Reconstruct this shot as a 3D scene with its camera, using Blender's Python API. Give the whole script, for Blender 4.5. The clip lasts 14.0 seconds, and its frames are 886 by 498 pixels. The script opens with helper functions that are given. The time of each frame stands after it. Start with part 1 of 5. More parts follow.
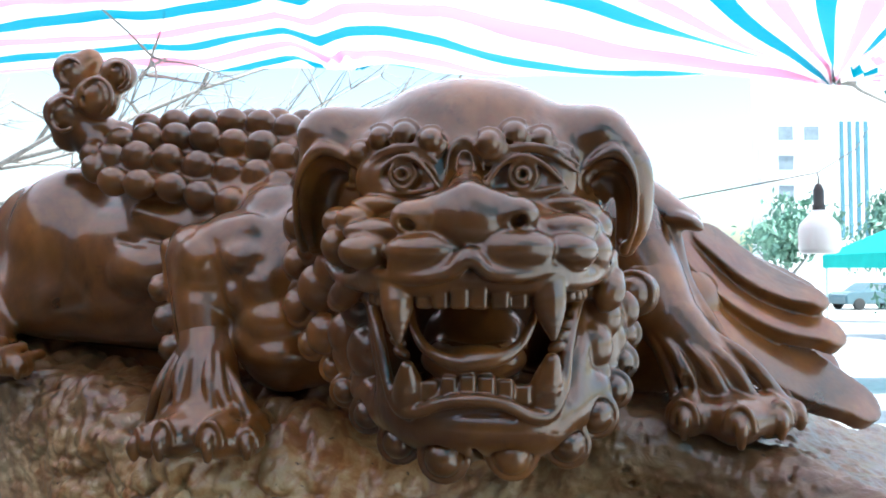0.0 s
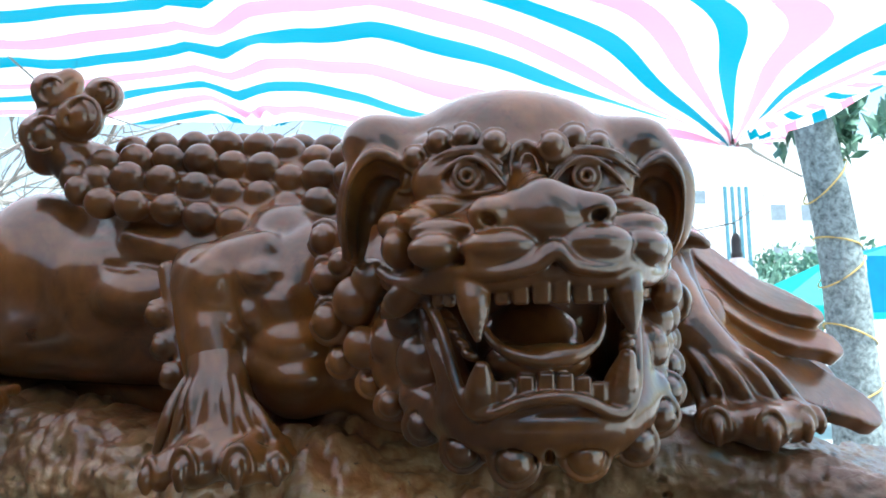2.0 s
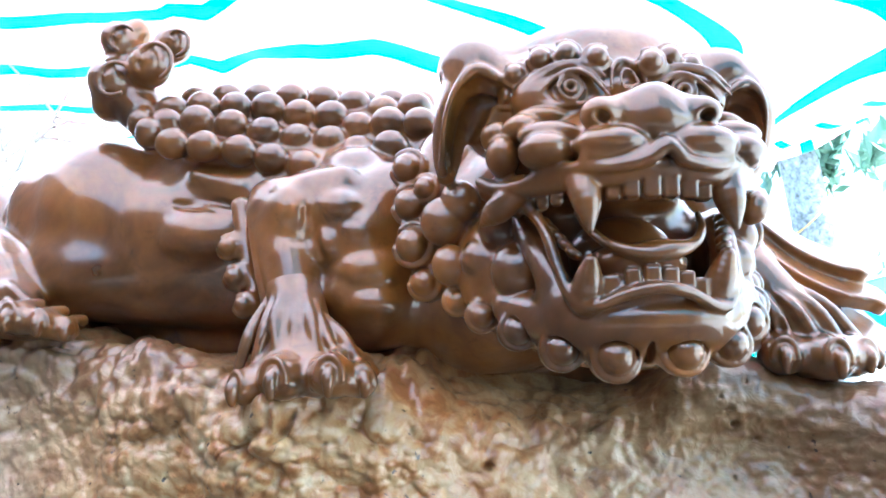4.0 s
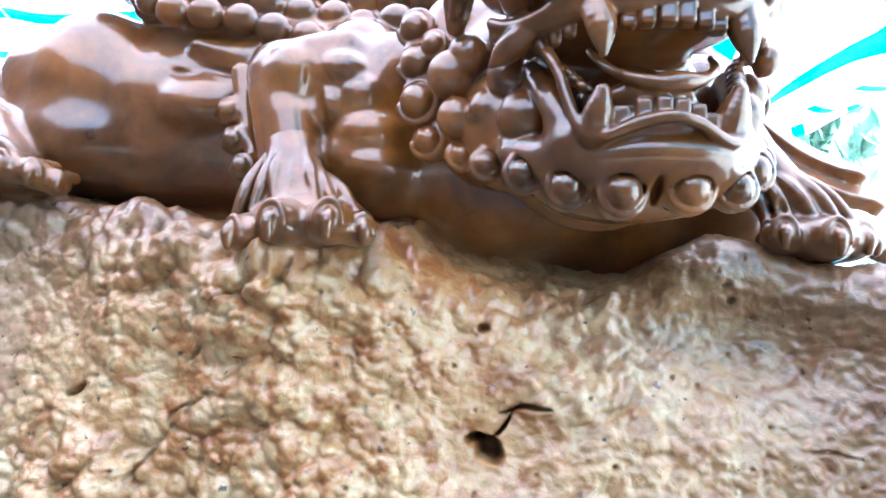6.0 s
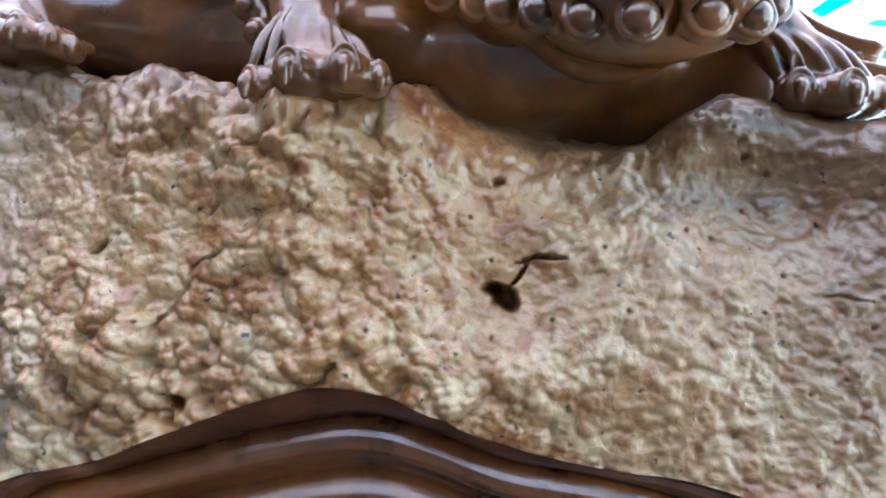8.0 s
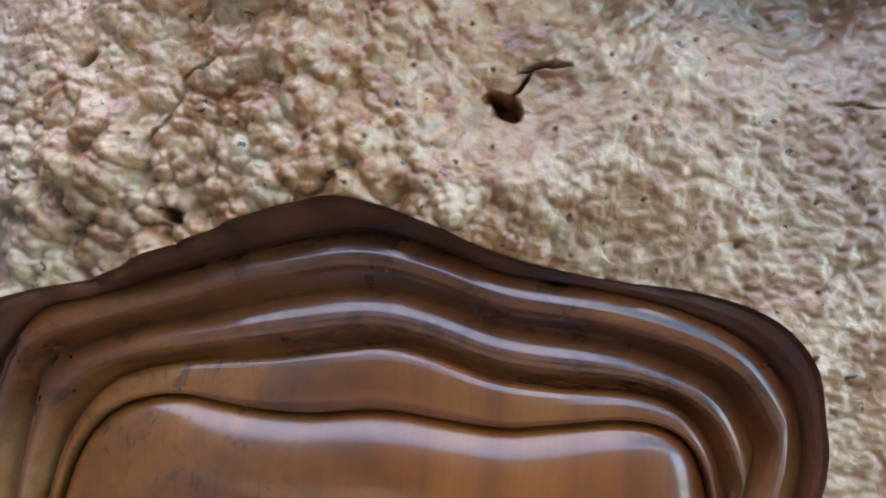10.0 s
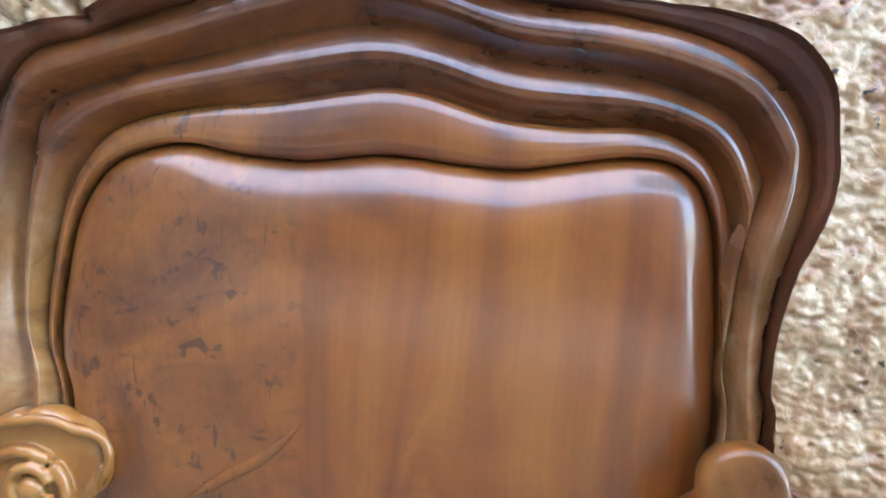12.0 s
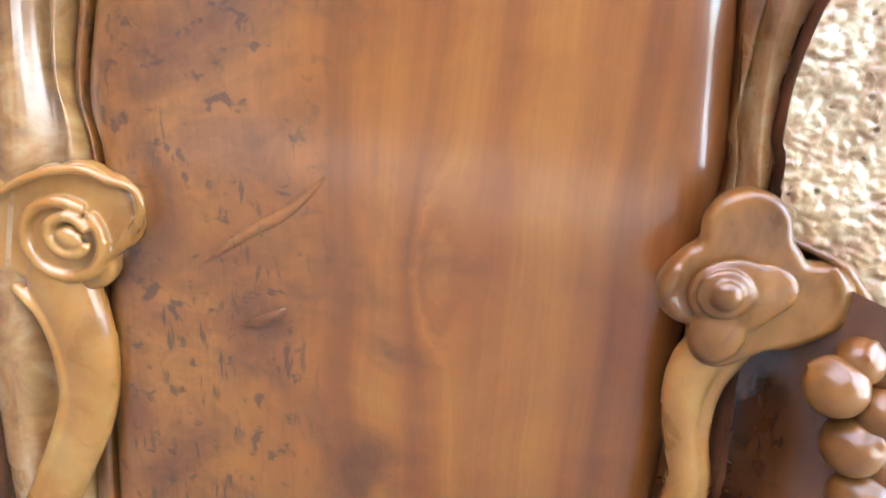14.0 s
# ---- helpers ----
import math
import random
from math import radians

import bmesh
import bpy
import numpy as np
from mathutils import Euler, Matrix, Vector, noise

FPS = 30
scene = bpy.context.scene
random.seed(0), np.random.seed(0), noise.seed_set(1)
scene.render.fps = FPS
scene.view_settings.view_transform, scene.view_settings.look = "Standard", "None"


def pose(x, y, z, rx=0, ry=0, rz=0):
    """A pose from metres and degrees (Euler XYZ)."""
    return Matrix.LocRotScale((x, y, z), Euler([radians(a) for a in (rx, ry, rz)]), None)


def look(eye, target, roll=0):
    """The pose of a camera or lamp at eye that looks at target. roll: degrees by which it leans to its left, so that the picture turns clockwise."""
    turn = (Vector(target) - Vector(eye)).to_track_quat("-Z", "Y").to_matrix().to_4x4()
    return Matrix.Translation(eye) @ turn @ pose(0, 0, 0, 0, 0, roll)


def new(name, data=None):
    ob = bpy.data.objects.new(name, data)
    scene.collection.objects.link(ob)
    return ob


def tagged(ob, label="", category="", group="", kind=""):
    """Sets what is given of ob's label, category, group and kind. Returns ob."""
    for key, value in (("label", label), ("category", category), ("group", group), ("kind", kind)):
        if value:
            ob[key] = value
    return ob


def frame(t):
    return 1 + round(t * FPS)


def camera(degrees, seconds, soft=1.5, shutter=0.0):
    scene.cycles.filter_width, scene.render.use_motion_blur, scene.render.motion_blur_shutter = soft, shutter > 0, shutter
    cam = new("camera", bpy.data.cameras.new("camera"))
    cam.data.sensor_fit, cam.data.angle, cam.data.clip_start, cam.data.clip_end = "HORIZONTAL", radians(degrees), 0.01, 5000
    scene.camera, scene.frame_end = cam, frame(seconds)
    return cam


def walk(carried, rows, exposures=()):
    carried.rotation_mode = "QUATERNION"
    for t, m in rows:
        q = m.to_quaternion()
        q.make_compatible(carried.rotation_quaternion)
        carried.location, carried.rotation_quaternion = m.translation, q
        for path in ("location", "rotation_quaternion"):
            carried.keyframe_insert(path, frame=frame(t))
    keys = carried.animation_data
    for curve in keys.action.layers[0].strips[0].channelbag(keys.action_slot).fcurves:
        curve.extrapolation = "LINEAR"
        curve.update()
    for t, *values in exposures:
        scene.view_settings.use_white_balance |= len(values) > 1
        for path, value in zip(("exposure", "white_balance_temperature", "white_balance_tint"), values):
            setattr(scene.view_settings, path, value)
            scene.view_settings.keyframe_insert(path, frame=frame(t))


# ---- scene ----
cam = camera(62.5, 14.0, soft=1.9)
METRES, EYE, TILT, LEAN, TURN = 1.0, 1.85, 2.0, 0.0, 0.0
ROWS = [
    (0.0, 0.0, 0.0, 0.0, 0.0, 0.0, -0.0),
    (0.5, -0.0218, 0.0002, -0.0034, -1.94, 1.03, 0.5),
    (1.0, -0.0552, 0.0006, -0.0128, -2.75, 1.42, 0.0),
    (1.5, -0.0925, 0.0031, -0.0268, -4.5, 2.52, 0.05),
    (2.0, -0.1364, 0.0153, -0.0509, -7.35, 4.78, 0.7),
    (2.5, -0.1778, 0.0222, -0.0832, -8.29, 6.28, 0.6),
    (5.0, -0.2594, 0.0166, -0.2308, -9.71, 7.68, -1.75),
    (5.5, -0.2534, 0.0367, -0.2684, -10.15, 6.57, -2.6),
    (6.0, -0.257, 0.0466, -0.305, -10.6, 6.52, -3.06),
    (6.5, -0.2623, 0.0515, -0.3346, -10.22, 6.09, -2.43),
    (7.0, -0.267, 0.0512, -0.3597, -9.81, 5.52, -2.92),
    (7.5, -0.2698, 0.0483, -0.3889, -10.03, 4.69, -2.48),
    (8.0, -0.2612, 0.0501, -0.4195, -10.09, 3.4, -2.68),
    (10.5, -0.252, 0.0644, -0.5675, -9.94, -5.4, -2.68),
    (11.0, -0.2523, 0.0634, -0.6117, -9.92, -7.84, -2.16),
    (11.5, -0.2527, 0.0614, -0.6469, -10.0, -9.53, -2.54),
    (12.0, -0.2511, 0.0594, -0.693, -9.97, -11.92, -2.65),
    (12.5, -0.2561, 0.0486, -0.7419, -9.69, -14.73, -3.97),
    (13.0, -0.2577, 0.0325, -0.7785, -9.42, -17.15, -3.64),
    (13.5, -0.2615, 0.018, -0.8079, -9.04, -19.72, -3.77),
    (14.0, -0.2655, -0.0008, -0.83, -8.91, -21.09, -3.66),
]
walk(cam, [(t, pose(0, 0, EYE, TILT, LEAN, TURN) @ pose(METRES * x, METRES * y, METRES * z, 90 + pitch, roll, yaw)) for t, x, y, z, yaw, pitch, roll in ROWS],
     [(0.0, 1.45, 5600, 0), (1.5, 1.23, 5550, -2), (2.7, 1.85, 5500, -2), (4.8, 3.25, 5150, 2), (7.2, 3.05, 5150, 1), (8.2, 2.52, 5150, 3), (10.3, 2.5, 5050, 5), (10.7, 2.9, 5000, 5), (11.2, 3.35, 5000, 5), (12.2, 3.22, 5100, 5), (14.0, 3.85, 5250, 6)])

# ---- light ----
world = bpy.data.worlds.new("sky")
scene.world = world
world.use_nodes = True
wt = world.node_tree
sky = wt.nodes.new("ShaderNodeTexSky")
sky.sky_type, sky.sun_disc = "NISHITA", False
sky.sun_elevation, sky.sun_rotation = radians(63), radians(124)
sky.air_density, sky.dust_density, sky.ozone_density = 1.4, 3.0, 0.3
wt.links.new(sky.outputs[0], wt.nodes["Background"].inputs[0])
wt.nodes["Background"].inputs[1].default_value = 0.15
sun = new("sun", bpy.data.lights.new("sun", "SUN"))
sun.data.energy, sun.data.angle, sun.data.color = 4.5, radians(2), (1.0, 0.95, 0.87)
sun.matrix_world = look((0, 0, 0), (-0.45, 0.3, -1.05))


# ---- materials ----
def mat(name):
    m = bpy.data.materials.new(name)
    m.use_nodes = True
    return m, m.node_tree, m.node_tree.nodes["Principled BSDF"]


def node(tree, kind, **inputs):
    n = tree.nodes.new("ShaderNode" + kind)
    for key, value in inputs.items():
        n.inputs[key.replace("_", " ")].default_value = value
    return n


def ramp(tree, src, *stops):
    r = tree.nodes.new("ShaderNodeValToRGB")
    while len(r.color_ramp.elements) < len(stops):
        r.color_ramp.elements.new(0.5)
    for e, (at, colour) in zip(r.color_ramp.elements, stops):
        e.position, e.color = at, (*colour, 1) if len(colour) == 3 else colour
    tree.links.new(src, r.inputs[0])
    return r.outputs[0]


def coords(tree, scale=(1, 1, 1), turn=(0, 0, 0)):
    tc, mp = tree.nodes.new("ShaderNodeTexCoord"), tree.nodes.new("ShaderNodeMapping")
    mp.inputs["Scale"].default_value = scale
    mp.inputs["Rotation"].default_value = [radians(a) for a in turn]
    tree.links.new(tc.outputs["Object"], mp.inputs[0])
    return mp.outputs[0]


def noise_tex(tree, vec, scale, detail=4.0, rough=0.55, distort=0.0):
    n = node(tree, "TexNoise", Scale=scale, Detail=detail, Roughness=rough, Distortion=distort)
    tree.links.new(vec, n.inputs["Vector"])
    return n.outputs[0]


def mix(tree, a, b, fac, mode="MIX"):
    m = tree.nodes.new("ShaderNodeMix")
    m.data_type, m.blend_type = "RGBA", mode
    for src, at in ((fac, 0), (a, 6), (b, 7)):
        if isinstance(src, bpy.types.NodeSocket):
            tree.links.new(src, m.inputs[at])
        else:
            m.inputs[at].default_value = src if isinstance(src, float) else (*src, 1)
    return m.outputs[2]


def bump(tree, bsdf, height, strength, distance):
    b = node(tree, "Bump", Strength=strength, Distance=distance)
    tree.links.new(height, b.inputs["Height"])
    tree.links.new(b.outputs[0], bsdf.inputs["Normal"])


def map_range(tree, src, lo, hi):
    n = tree.nodes.new("ShaderNodeMapRange")
    n.inputs["From Min"].default_value, n.inputs["From Max"].default_value = lo, hi
    tree.links.new(src, n.inputs["Value"])
    return n.outputs[0]


def varnished(name, dark, mid, light, stretch, scale, rough, coat, grain=0.3, spots=0.5, gloss=0.09, ior=1.65):
    m, t, b = mat(name)
    v = coords(t, stretch)
    iso = coords(t)
    fibre = noise_tex(t, v, scale * 5, 4, 0.6, 0.2)
    patch = noise_tex(t, iso, 7, 4, 0.6, 0.4)
    base = ramp(t, fibre, (0.25, dark), (0.5, mid), (0.75, light))
    wide = ramp(t, patch, (0.3, dark), (0.5, mid), (0.7, light))
    col = mix(t, base, wide, 0.85)
    stain = ramp(t, noise_tex(t, iso, 23, 6, 0.7, 0.8), (0.3, (1, 1, 1)), (0.42, (0, 0, 0)))
    col = mix(t, col, tuple(0.35 * c for c in dark), mix(t, (0, 0, 0), stain, spots))
    t.links.new(col, b.inputs["Base Color"])
    t.links.new(ramp(t, patch, (0.3, (rough * 0.7,) * 3), (0.7, (rough * 1.4,) * 3)), b.inputs["Roughness"])
    b.inputs["Specular IOR Level"].default_value = 0.2
    b.inputs["Coat Weight"].default_value = coat
    b.inputs["Coat Roughness"].default_value = gloss
    b.inputs["Coat IOR"].default_value = ior
    tool = noise_tex(t, iso, 38, 3, 0.5, 0.4)
    both = node(t, "Math")
    both.operation = "MULTIPLY_ADD"
    both.inputs[1].default_value = 2.0
    t.links.new(tool, both.inputs[0])
    t.links.new(fibre, both.inputs[2])
    bump(t, b, both.outputs[0], grain * 1.6, 0.004)
    return m


LION = varnished("dark varnished wood", (0.028, 0.0100, 0.0026), (0.118, 0.0430, 0.0090), (0.265, 0.100, 0.0170), (1, 1, 0.6), 9, 0.38, 1.0, 0.08, 0.45, 0.145, 1.6)


def calc(tree, op, a, b=0.0, c=0.0):
    n = tree.nodes.new("ShaderNodeMath")
    n.operation = op
    for i, s in enumerate((a, b, c)):
        if isinstance(s, bpy.types.NodeSocket):
            tree.links.new(s, n.inputs[i])
        else:
            n.inputs[i].default_value = s
    return n.outputs[0]


def panel_material():
    m, t, b = mat("polished panel wood")
    iso = coords(t)
    axes = t.nodes.new("ShaderNodeSeparateXYZ")
    t.links.new(iso, axes.inputs[0])
    cloud = noise_tex(t, iso, 5.0, 5, 0.6, 0.8)
    small = noise_tex(t, iso, 24, 5, 0.65, 1.0)
    # straight grain that parts round one knot
    du = calc(t, "MULTIPLY", calc(t, "ADD", axes.outputs[0], 0.372), 42.0)
    dw = calc(t, "MULTIPLY", calc(t, "ADD", axes.outputs[2], -0.70), 13.0)
    far = calc(t, "SQRT", calc(t, "ADD", calc(t, "MULTIPLY", du, du), calc(t, "MULTIPLY", dw, dw)))
    far = calc(t, "MULTIPLY_ADD", calc(t, "SUBTRACT", small, 0.5), 1.1, far)
    near = calc(t, "DIVIDE", 1.0, calc(t, "ADD", 1.0, calc(t, "POWER", far, 3.0)))
    line = calc(t, "MULTIPLY_ADD", calc(t, "SUBTRACT", cloud, 0.5), 0.030, axes.outputs[0])
    line = mix(t, line, calc(t, "MULTIPLY", far, 0.03), calc(t, "MULTIPLY", near, 0.32))
    place = t.nodes.new("ShaderNodeCombineXYZ")
    t.links.new(line, place.inputs[0])
    t.links.new(calc(t, "MULTIPLY", axes.outputs[2], 0.03), place.inputs[2])
    grain = noise_tex(t, place.outputs[0], 11, 4, 0.5, 0.0)
    fibre = noise_tex(t, place.outputs[0], 190, 2, 0.5, 0.0)
    right = ramp(t, grain, (0.38, (0.118, 0.028, 0.004)), (0.5, (0.222, 0.068, 0.008)), (0.62, (0.305, 0.112, 0.014)))
    right = mix(t, right, ramp(t, cloud, (0.35, (0.125, 0.034, 0.007)), (0.65, (0.25, 0.095, 0.016))), 0.42)
    left = ramp(t, cloud, (0.34, (0.118, 0.040, 0.010)), (0.5, (0.195, 0.070, 0.013)), (0.64, (0.260, 0.102, 0.016)))
    left = mix(t, left, ramp(t, small, (0.35, (0.62, 0.58, 0.56)), (0.55, (1, 1, 1))), 0.55, "MULTIPLY")
    side = map_range(t, calc(t, "MULTIPLY_ADD", calc(t, "SUBTRACT", cloud, 0.5), 0.9, axes.outputs[0]), -0.42, -0.62)
    col = mix(t, right, left, side)
    col = mix(t, col, ramp(t, fibre, (0.3, (0.82, 0.76, 0.70)), (0.65, (1, 1, 1))), 0.5, "MULTIPLY")
    # flecks and short slanting ticks gather on one side of the board
    spot = ramp(t, noise_tex(t, iso, 42, 3, 0.5, 0.5), (0.32, (1, 1, 1)), (0.395, (0, 0, 0)))
    tick = ramp(t, noise_tex(t, coords(t, (1, 1, 0.22), (0, 28, 0)), 95, 2, 0.5, 0.3), (0.34, (1, 1, 1)), (0.42, (0, 0, 0)))
    where = ramp(t, noise_tex(t, coords(t, (1, 1, 1), (0, 0, 40)), 9, 3, 0.5), (0.50, (0, 0, 0)), (0.56, (1, 1, 1)))
    tick = mix(t, tick, where, 1.0, "MULTIPLY")
    marks = mix(t, (0, 0, 0), mix(t, spot, tick, 1.0, "LIGHTEN"), map_range(t, axes.outputs[0], -0.50, -0.56))
    col = mix(t, col, (0.050, 0.020, 0.012), mix(t, (0, 0, 0), marks, 0.75))
    t.links.new(col, b.inputs["Base Color"])
    b.inputs["Roughness"].default_value = 0.33
    b.inputs["Coat Weight"].default_value = 1.0
    b.inputs["Coat Roughness"].default_value = 0.13
    bump(t, b, cloud, 0.12, 0.01)
    return m


PANEL = panel_material()
FRAME = varnished("polished moulding wood", (0.034, 0.011, 0.004), (0.120, 0.039, 0.009), (0.230, 0.084, 0.016), (2, 1, 2), 8, 0.3, 1.0, 0.1, 0.5, 0.19)
ft = FRAME.node_tree
fb = ft.nodes["Principled BSDF"]
old = fb.inputs["Base Color"].links[0].from_socket
fa = ft.nodes.new("ShaderNodeSeparateXYZ")
fv = coords(ft)
ft.links.new(fv, fa.inputs[0])
pale_wood = ramp(ft, noise_tex(ft, fv, 11, 5, 0.6, 0.6), (0.3, (0.13, 0.054, 0.014)), (0.5, (0.29, 0.145, 0.042)), (0.68, (0.42, 0.27, 0.13)))
where = calc(ft, "MULTIPLY", map_range(ft, fa.outputs[2], 1.12, 0.90), map_range(ft, calc(ft, "ABSOLUTE", calc(ft, "ADD", fa.outputs[0], 0.46)), 0.30, 0.36))
ft.links.new(mix(ft, old, pale_wood, calc(ft, "MULTIPLY", where, map_range(ft, fa.outputs[0], 0.06, 0.03))), fb.inputs["Base Color"])
SCROLL = varnished("pale carved wood", (0.190, 0.072, 0.012), (0.295, 0.126, 0.022), (0.370, 0.185, 0.045), (2, 1, 1), 9, 0.3, 1.0, 0.1, 0.25, 0.13, 1.5)
BOSS = varnished("brown carved wood", (0.070, 0.023, 0.005), (0.172, 0.066, 0.012), (0.275, 0.115, 0.021), (2, 1, 1), 9, 0.36, 0.6, 0.1, 0.45, 0.17, 1.5)
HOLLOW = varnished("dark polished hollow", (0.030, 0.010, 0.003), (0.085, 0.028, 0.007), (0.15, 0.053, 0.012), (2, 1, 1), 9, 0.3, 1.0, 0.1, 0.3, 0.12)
CUT = varnished("dark lacquered edge", (0.034, 0.011, 0.005), (0.085, 0.028, 0.010), (0.15, 0.052, 0.016), (1, 3, 1), 24, 0.45, 0.7, 0.3, 0.5, 0.25)


def burl_material():
    m, t, b = mat("varnished burl")
    iso = coords(t)
    big = noise_tex(t, iso, 7, 5, 0.6, 0.7)
    mid = noise_tex(t, iso, 30, 5, 0.6, 0.8)
    fine = noise_tex(t, iso, 120, 4, 0.6, 0.6)
    pale = ramp(t, fine, (0.3, (0.390, 0.268, 0.132)), (0.65, (0.480, 0.370, 0.210)))
    amber = ramp(t, mid, (0.35, (0.215, 0.096, 0.030)), (0.65, (0.355, 0.200, 0.074)))
    col = mix(t, pale, amber, ramp(t, mid, (0.40, (0.85, 0.85, 0.85)), (0.56, (0, 0, 0))))
    coarse = noise_tex(t, iso, 14, 4, 0.6, 1.2)
    col = mix(t, col, amber, ramp(t, coarse, (0.40, (0.7, 0.7, 0.7)), (0.57, (0, 0, 0))))
    col = mix(t, col, amber, ramp(t, big, (0.38, (0.7, 0.7, 0.7)), (0.56, (0, 0, 0))))
    sep = t.nodes.new("ShaderNodeSeparateXYZ")
    t.links.new(iso, sep.inputs[0])
    # the richest amber lies across the middle of the burl
    heart = map_range(t, calc(t, "ABSOLUTE", calc(t, "ADD", calc(t, "MULTIPLY_ADD", big, 0.5, sep.outputs[0]), 0.24)), 0.30, 0.10)
    heart = calc(t, "MULTIPLY", heart, map_range(t, mid, 0.60, 0.42))
    col = mix(t, col, mix(t, col, (0.97, 0.78, 0.52), 1.0, "MULTIPLY"), heart)
    # browner wood plus painted-in shading towards one upper shoulder, greyed wood at the other end
    up = map_range(t, calc(t, "MULTIPLY_ADD", big, 0.3, sep.outputs[2]), 1.42, 1.56)
    brown = calc(t, "MULTIPLY", up, map_range(t, calc(t, "MULTIPLY_ADD", mid, 0.2, sep.outputs[0]), 0.0, 0.22))
    col = mix(t, col, mix(t, col, (0.52, 0.44, 0.39), 1.0, "MULTIPLY"), brown)
    grey = calc(t, "MULTIPLY", map_range(t, calc(t, "MULTIPLY_ADD", big, 0.5, sep.outputs[0]), -0.52, -0.68), 0.4)
    col = mix(t, col, (0.34, 0.30, 0.24), grey)
    # shade beneath the statue put into the colour: the burl darkens towards its top
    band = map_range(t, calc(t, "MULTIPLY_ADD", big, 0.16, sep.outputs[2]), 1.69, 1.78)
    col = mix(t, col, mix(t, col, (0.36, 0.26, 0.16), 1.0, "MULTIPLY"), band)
    pits = ramp(t, noise_tex(t, iso, 75, 3, 0.5, 0.3), (0.265, (1, 1, 1)), (0.315, (0, 0, 0)))
    col = mix(t, col, (0.03, 0.014, 0.007), pits)
    t.links.new(col, b.inputs["Base Color"])
    b.inputs["Roughness"].default_value = 0.5
    b.inputs["Coat Weight"].default_value = 0.7
    b.inputs["Coat Roughness"].default_value = 0.19
    bump(t, b, noise_tex(t, iso, 70, 2, 0.5, 1.4), 0.45, 0.004)
    return m


BURL = burl_material()


def plain(name, colour, rough=0.7, speck=0.25, scale=12.0, metal=0.0, relief=0.2):
    m, t, b = mat(name)
    n = noise_tex(t, coords(t), scale, 6, 0.65, 0.3)
    lo, hi = [tuple(c * k for c in colour) for k in (1 - speck, 1 + speck)]
    t.links.new(ramp(t, n, (0.3, lo), (0.7, hi)), b.inputs["Base Color"])
    b.inputs["Roughness"].default_value, b.inputs["Metallic"].default_value = rough, metal
    bump(t, b, n, relief, 0.01)
    return m


# ---- mesh tools ----
THRONE = pose(0, 0, 0, 0, 0, -17)  # the seat is turned a little from the first line of sight


def shade(me, smooth=True):
    me.polygons.foreach_set("use_smooth", [smooth] * len(me.polygons))
    return me


def mesh_from(name, verts, faces, material, smooth=True):
    me = bpy.data.meshes.new(name)
    verts = np.asarray(verts, np.float32)
    if isinstance(faces, np.ndarray):
        n, k = faces.shape
        me.vertices.add(len(verts))
        me.vertices.foreach_set("co", verts.ravel())
        me.loops.add(n * k)
        me.loops.foreach_set("vertex_index", faces.astype(np.int32).ravel())
        me.polygons.add(n)
        me.polygons.foreach_set("loop_start", np.arange(0, n * k, k, dtype=np.int32))
        me.update(calc_edges=True)
    else:
        me.from_pydata(verts.tolist(), [], faces)
    me.materials.append(material)
    return shade(me, smooth)


def part(name, me, parent, label=""):
    ob = new(name, me)
    ob.parent = parent
    return tagged(ob, label) if label else ob


def sheet(name, grid, material, close=False):
    """A mesh from an array (rows, columns, 3)."""
    r, c, _ = grid.shape
    i = np.arange(r * c).reshape(r, c)
    if close:
        i = np.hstack([i, i[:, :1]])
    f = np.stack([i[:-1, :-1], i[:-1, 1:], i[1:, 1:], i[1:, :-1]], -1).reshape(-1, 4)
    return mesh_from(name, grid.reshape(-1, 3), f, material)


def spline(points, n):
    """A smooth curve through points, n of them at even steps of its length."""
    p = np.asarray(points, float)
    p = np.vstack([2 * p[0] - p[1], p, 2 * p[-1] - p[-2]])
    t = np.linspace(0, 1, 24, endpoint=False)[:, None]
    out = []
    for a, b, c, d in zip(p, p[1:], p[2:], p[3:]):
        out.append(0.5 * (2 * b + (c - a) * t + (2 * a - 5 * b + 4 * c - d) * t**2 + (3 * b - a - 3 * c + d) * t**3))
    q = np.vstack(out + [p[-2:-1]])
    s = np.r_[0, np.cumsum(np.linalg.norm(np.diff(q, axis=0), axis=1))]
    return np.stack([np.interp(np.linspace(0, s[-1], n), s, q[:, k]) for k in range(q.shape[1])], 1)


